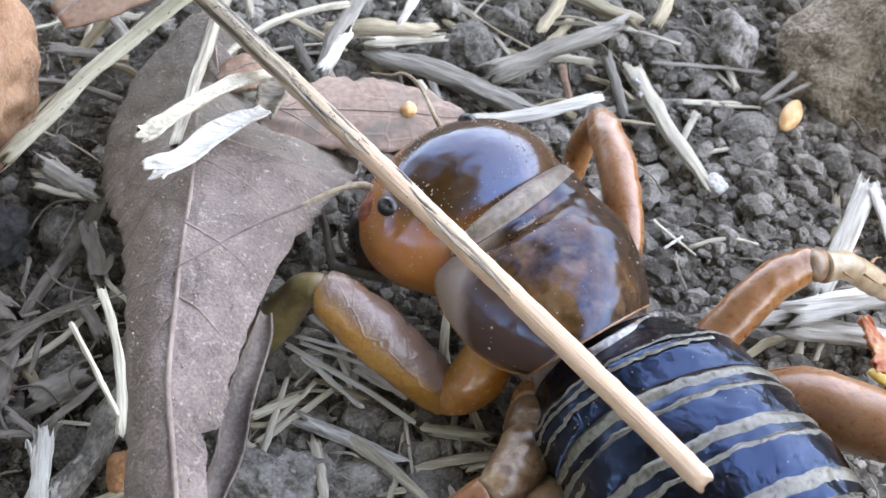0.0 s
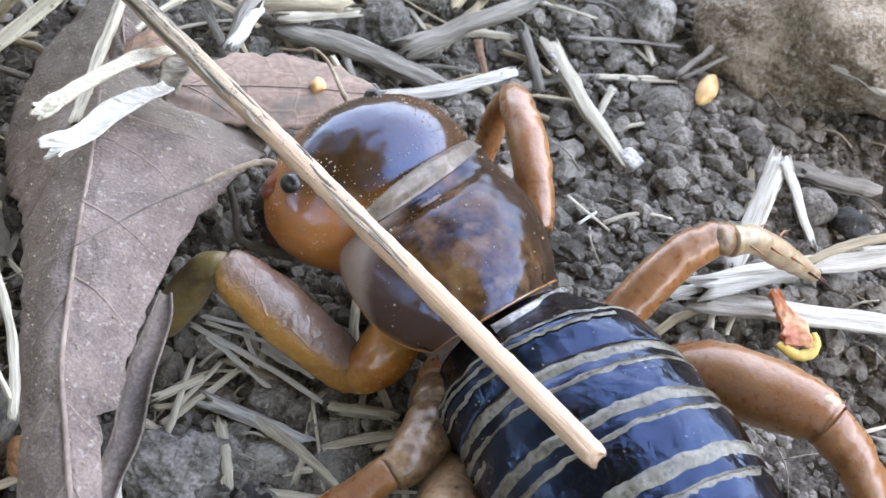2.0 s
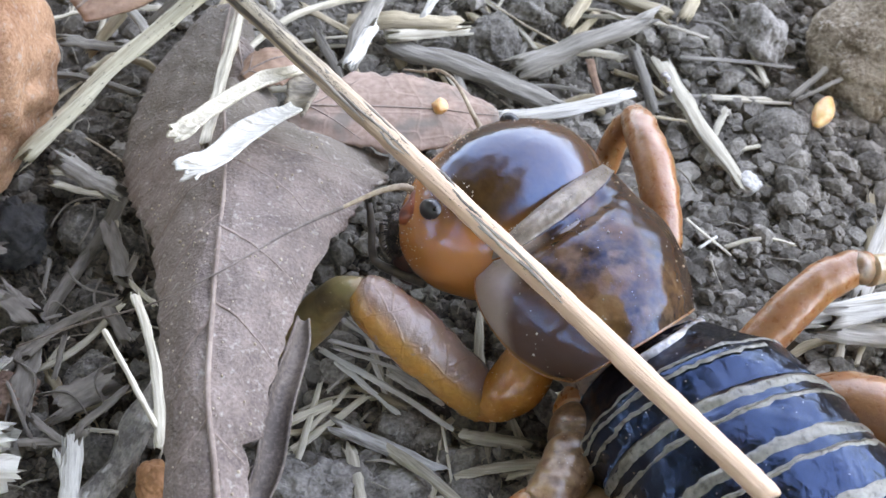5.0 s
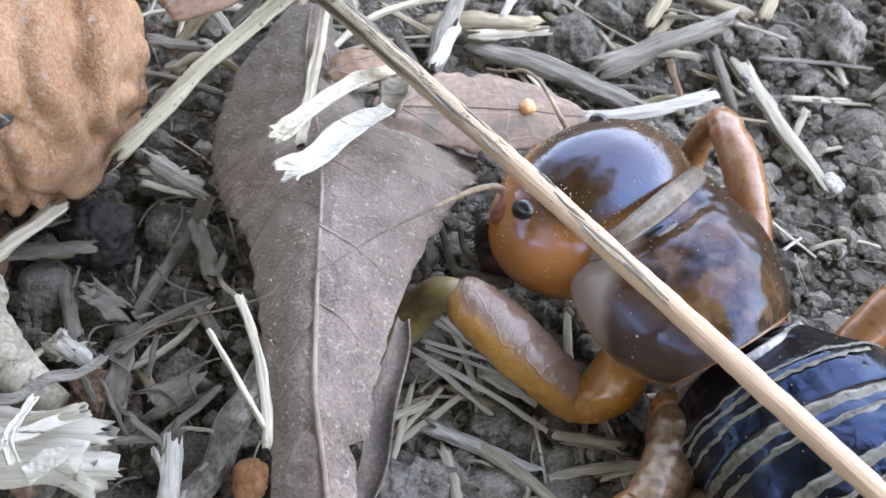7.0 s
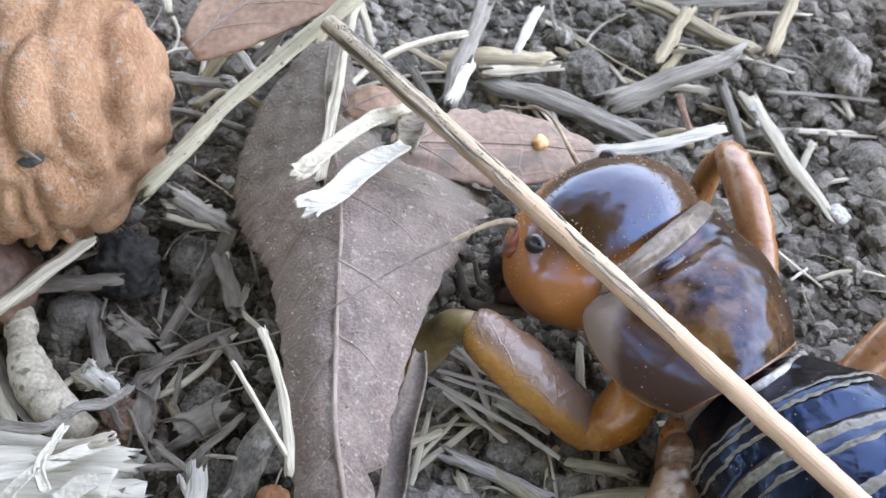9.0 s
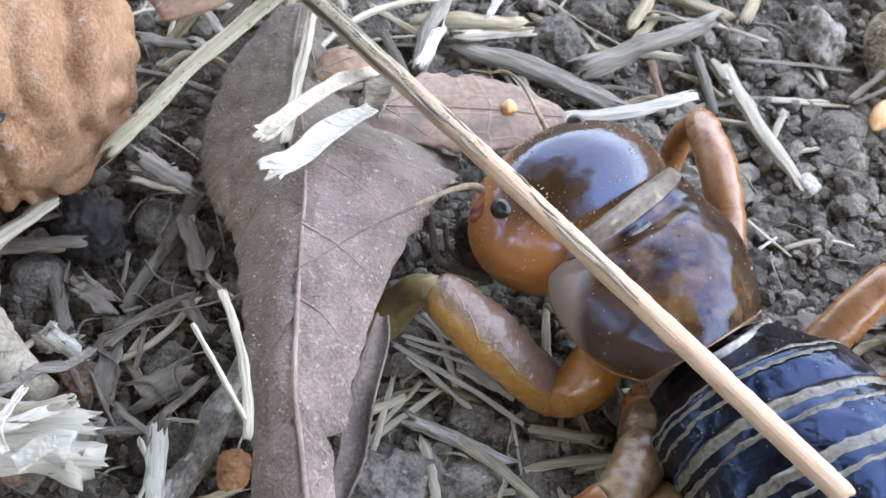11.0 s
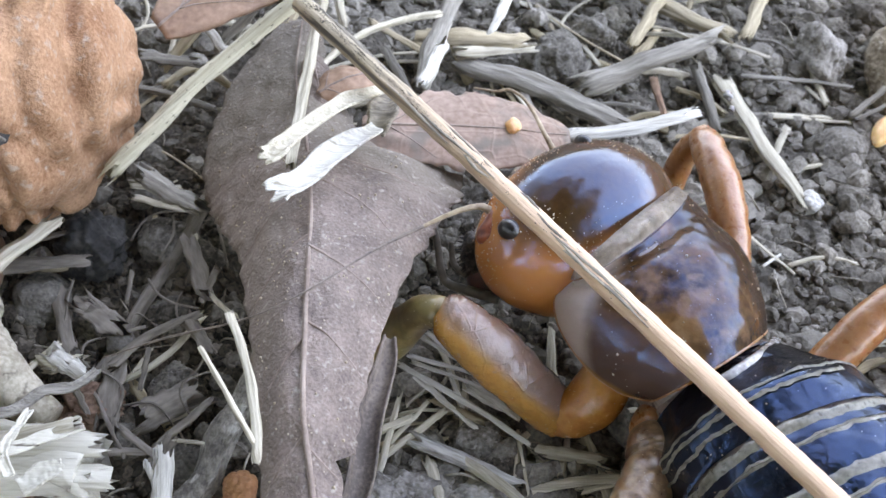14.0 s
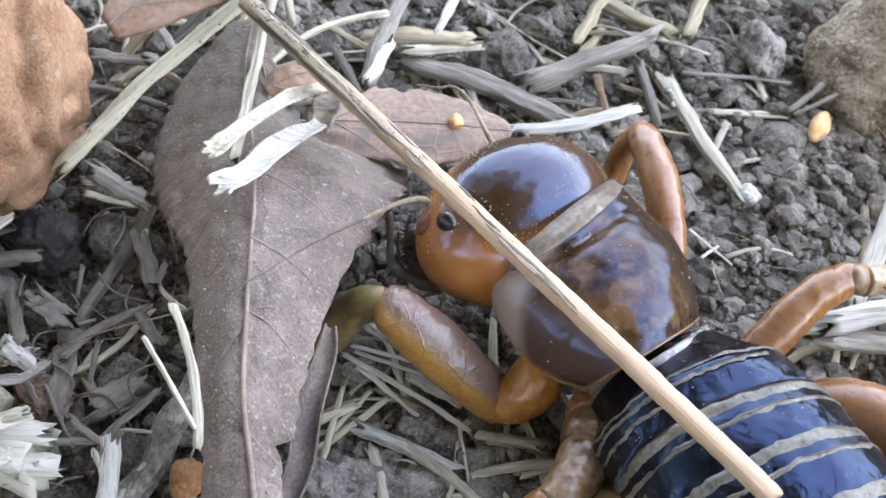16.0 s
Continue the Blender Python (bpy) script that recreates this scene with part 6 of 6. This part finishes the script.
def build_crumbs():
    rng = random.Random(11)
    for name, count, lo, hi, sub, label in (("humus_crumbs", 11000, 0.12, 0.6, 1, "dark brown crumbs under the litter"), ("soil_crumbs", 24000, 0.10, 0.36, 1, "fine grey-brown soil crumbs"), ("small_clods", 5200, 0.28, 0.95, 2, "small rough grey soil clods")):
        variants = []
        for s in range(24):
            bm = bmesh.new()
            bmesh.ops.create_icosphere(bm, subdivisions=sub, radius=1)
            cuts = [(Vector((rng.uniform(-1, 1), rng.uniform(-1, 1), rng.uniform(-1, 1))).normalized(), rng.uniform(0.55, 0.85)) for _ in range(9)]
            for p in bm.verts:
                for way, far in cuts:
                    over = p.co.dot(way) - far
                    if over > 0:
                        p.co -= way * over
            shape = (rng.uniform(0.7, 1.3), rng.uniform(0.7, 1.2), rng.uniform(0.5, 0.9))
            v = np.array([(p.co * (1.15 + 0.4 * noise.noise(p.co * 1.4 + Vector((s * 5.0, 0, 0))) + 0.15 * noise.noise(p.co * 3.5 + Vector((0, s * 5.0, 0)))))[:] for p in bm.verts]) * shape
            bm.verts.index_update()
            variants.append((v, np.array([[q.index for q in f.verts] for f in bm.faces])))
            bm.free()
        verts, faces, base = [], [], 0
        while len(verts) < count:
            x, y = rng.uniform(-38, 40), rng.uniform(-26, 27)
            # the darker crumbs lie only towards the left
            if name[0] == "h":
                x, y = rng.uniform(-36, -12), rng.uniform(-20, 9)
            elif x < -16 and rng.random() < 0.75:
                continue
            if noise.noise(Vector((x * 0.25, y * 0.25, 7))) < rng.uniform(-0.8, 0.1):
                continue
            r = lo + (hi - lo) * rng.random() ** 2.2
            v, f = variants[rng.randrange(24)]
            a = rng.uniform(0, 6.283)
            ca, sa = math.cos(a), math.sin(a)
            w = v * r @ np.array([[ca, sa, 0], [-sa, ca, 0], [0, 0, 1]]) + (x, y, height(x, y) + r * 0.2)
            verts.append(w * MM)
            faces.append(f + base)
            base += len(v)
        me = bpy.data.meshes.new(name)
        me.from_pydata(np.vstack(verts).tolist(), [], np.vstack(faces).tolist())
        me.polygons.foreach_set("use_smooth", [False] * len(me.polygons))
        me.materials.append(DARK_CRUMB if name[0] == "h" else CRUMB)
        tagged(new(name, me), label, "soil", kind="stuff")


def scatter_straw():
    """Loose litter between the larger pieces: a few shapes laid down many times."""
    rng = random.Random(21)
    kinds = []
    for i, (material, label) in enumerate(((PALE_STRAW, "thin pale dry straw piece in the litter"), (GREY_WOOD, "thin weathered grey splinter in the litter"), (TAN_STRAW, "brown dry stem piece in the litter")) * 4):
        bm = strand(rng.uniform(3, 8), rng.uniform(0.25, 0.75), rng.uniform(-0.6, 0.6), rng.uniform(0, 0.4), rng.uniform(0.3, 0.7), rng.uniform(0.5, 0.9), i * 7.0)
        kinds.append((mesh_of("litter_straw", bm, material), label))
    for x0, x1, y0, y1, count, lift in ((-34, 14, 9, 24, 70, 0.7), (-34, -15, -22, 6, 8, 0.2), (-8, 4, -18, -8, 26, 0.3), (14, 36, -12, 22, 9, 0.1)):
        for _ in range(count):
            x, y, a = rng.uniform(x0, x1), rng.uniform(y0, y1), rng.uniform(-0.9, 0.9) + rng.choice((0, 1.6, -0.6))
            me, label = kinds[3 * rng.randrange(4) + (rng.randrange(1, 3) if x1 == -15 else 0 if x0 == -8 else rng.randrange(3))]
            ob = new("litter_straw", me)
            ob.matrix_world = Matrix.Translation(Vector((x, y, height(x, y) + 0.3 + rng.random() * lift)) * MM) @ pose(0, 0, 0, rng.uniform(-40, 40), rng.uniform(-8, 8), math.degrees(a))
            tagged(ob, label, "straw", "straw litter")


scatter_straw()
build_stalk_specks()


def build_fibres():
    rng = random.Random(12)
    bm = bmesh.new()
    for _ in range(240):
        x, y = rng.uniform(-34, 36), rng.uniform(-24, 24)
        n, a = rng.uniform(1.0, 4.5), rng.uniform(0, 6.283)
        dx, dy = n * math.cos(a), n * math.sin(a)
        z0, z1 = height(x, y) + 0.35, height(x + dx, y + dy) + 0.35
        r = rng.uniform(0.025, 0.08)
        tube(bm, [(x, y, z0, r), (x + dx * 0.5 + rng.uniform(-0.3, 0.3), y + dy * 0.5, max(z0, z1) + rng.uniform(0, 0.4), r), (x + dx, y + dy, z1, r * 0.6)], 6, 5)
    ob = new("straw_fibres", mesh_of("straw_fibres", bm, FIBRES))
    tagged(ob, "scattered fine pale plant fibres", "plant fibres", kind="stuff")


build_crumbs()
build_fibres()


# ---- unseen trees added round the garden bed to shade it and show dark in the glossy cuticle, with open sky on one side ----


def build_unseen_trees():
    rng = random.Random(31)
    first = thing("tree", (0, 0, -8), "unseen leafy green tree with a slim brown trunk, added for shade and dark reflections", "tree", "trees round the bed")
    trunk = tube(bmesh.new(), [(0, 0, -60, 95), (30, -20, 700, 80), (-20, 30, 1500, 62), (20, 0, 2400, 40), (0, 0, 3300, 16)], 30, 12, lumps=0.12)
    part("trunk", trunk, BARK, first)
    for i in range(8):
        a, z = i * 2.4, 500 + 330 * i
        r = 900 - 60 * i
        x, y = math.cos(a), math.sin(a)
        part("limb", tube(bmesh.new(), [(0, 0, z, 34 - 2 * i), (x * r * 0.5, y * r * 0.5, z + 260, 22), (x * r, y * r, z + 380, 8)], 14, 8, lumps=0.15), BARK, first)
    verts, faces = [], []
    while len(faces) < 2 * 1700:
        p = Vector((rng.uniform(-1, 1), rng.uniform(-1, 1), rng.uniform(-1, 1)))
        if not 0.35 < p.length < 1 + 0.25 * noise.noise(p * 2):
            continue
        if noise.noise(p * 3.2) < -0.22:
            continue
        c = Vector((p.x * 1250, p.y * 1250, 2050 + p.z * 2100))
        turn = Euler((rng.uniform(-0.9, 0.9), rng.uniform(-0.9, 0.9), rng.uniform(0, 6.28))).to_matrix()
        s = rng.uniform(0.7, 1.25)
        k = len(verts)
        for q in ((-85, 0, 0), (0, -48, 14), (0, 0, 0), (0, 48, 14), (95, 0, -8)):
            verts.append((c + turn @ (Vector(q) * s)) * MM - Vector((0, 0, -8)) * MM)
        faces += [(k, k + 1, k + 4, k + 2), (k, k + 2, k + 4, k + 3)]
    me = bpy.data.meshes.new("crown")
    me.from_pydata([v[:] for v in verts], [], faces)
    me.materials.append(TREE_LEAF)
    crown = new("crown", me)
    crown.parent = first
    for i, (a, r, k) in enumerate(((146, 3.3, 1.3), (172, 3.2, 1.5), (216, 1.6, 2.1), (258, 2.9, 1.7), (292, 3.3, 1.4))):
        m = pose(r * math.cos(radians(a)), r * math.sin(radians(a)), -0.008, 0, 0, i * 67) @ Matrix.Scale(k, 4)
        if i:
            copy_thing(first, m)
        else:
            start = m
    first.matrix_basis = start


build_unseen_trees()


def build_horizon_wall():
    """A plain unseen wall, added to keep the bright horizon out of reflections."""
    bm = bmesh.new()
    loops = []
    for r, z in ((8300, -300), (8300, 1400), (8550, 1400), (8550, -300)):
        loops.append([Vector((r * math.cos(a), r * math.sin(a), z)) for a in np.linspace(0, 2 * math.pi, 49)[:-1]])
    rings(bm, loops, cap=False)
    tagged(new("garden_wall", mesh_of("garden_wall", bm, PLASTER, smooth=False)), "unseen plain brown plastered wall, added to hide the bright horizon", "wall", kind="structure")


build_horizon_wall()


def motions():
    """The head nods back a little, and the mouth feelers swing."""
    nod = ((0, 0), (3.5, 0), (4.2, 0.1), (5.0, 0.26), (5.4, 0.2), (7.3, 0), (9.2, 0), (11.5, 0), (13.6, 0), (14.2, 0.15), (14.6, 0.26), (15.2, 0.15), (16, 0.05))
    walk(HEADS[0], [(t, pose(TH.x * d * MM, TH.y * d * MM, 0.2 * d * MM)) for t, d in nod])
    swing = ((0, 2), (2.5, 0), (4.0, 3), (5.0, -7), (6.2, 2), (7.5, 8), (9.0, 7), (10.2, 3), (11.5, -1), (12.5, 3), (13.5, -7), (14.0, 0), (14.5, 6), (15.5, -14), (16, -9))
    for palp, base, share in ((PALPS[0], (-9.2, 5.3, 3.7), 1.0), (PALPS[1], (-9.6, 6.1, 3.5), 0.7)):
        there = Matrix.Translation(Vector(base) * MM)
        walk(palp, [(t, there @ pose(0, 0, 0, 0, 0, a * share) @ there.inverted()) for t, a in swing])


motions()
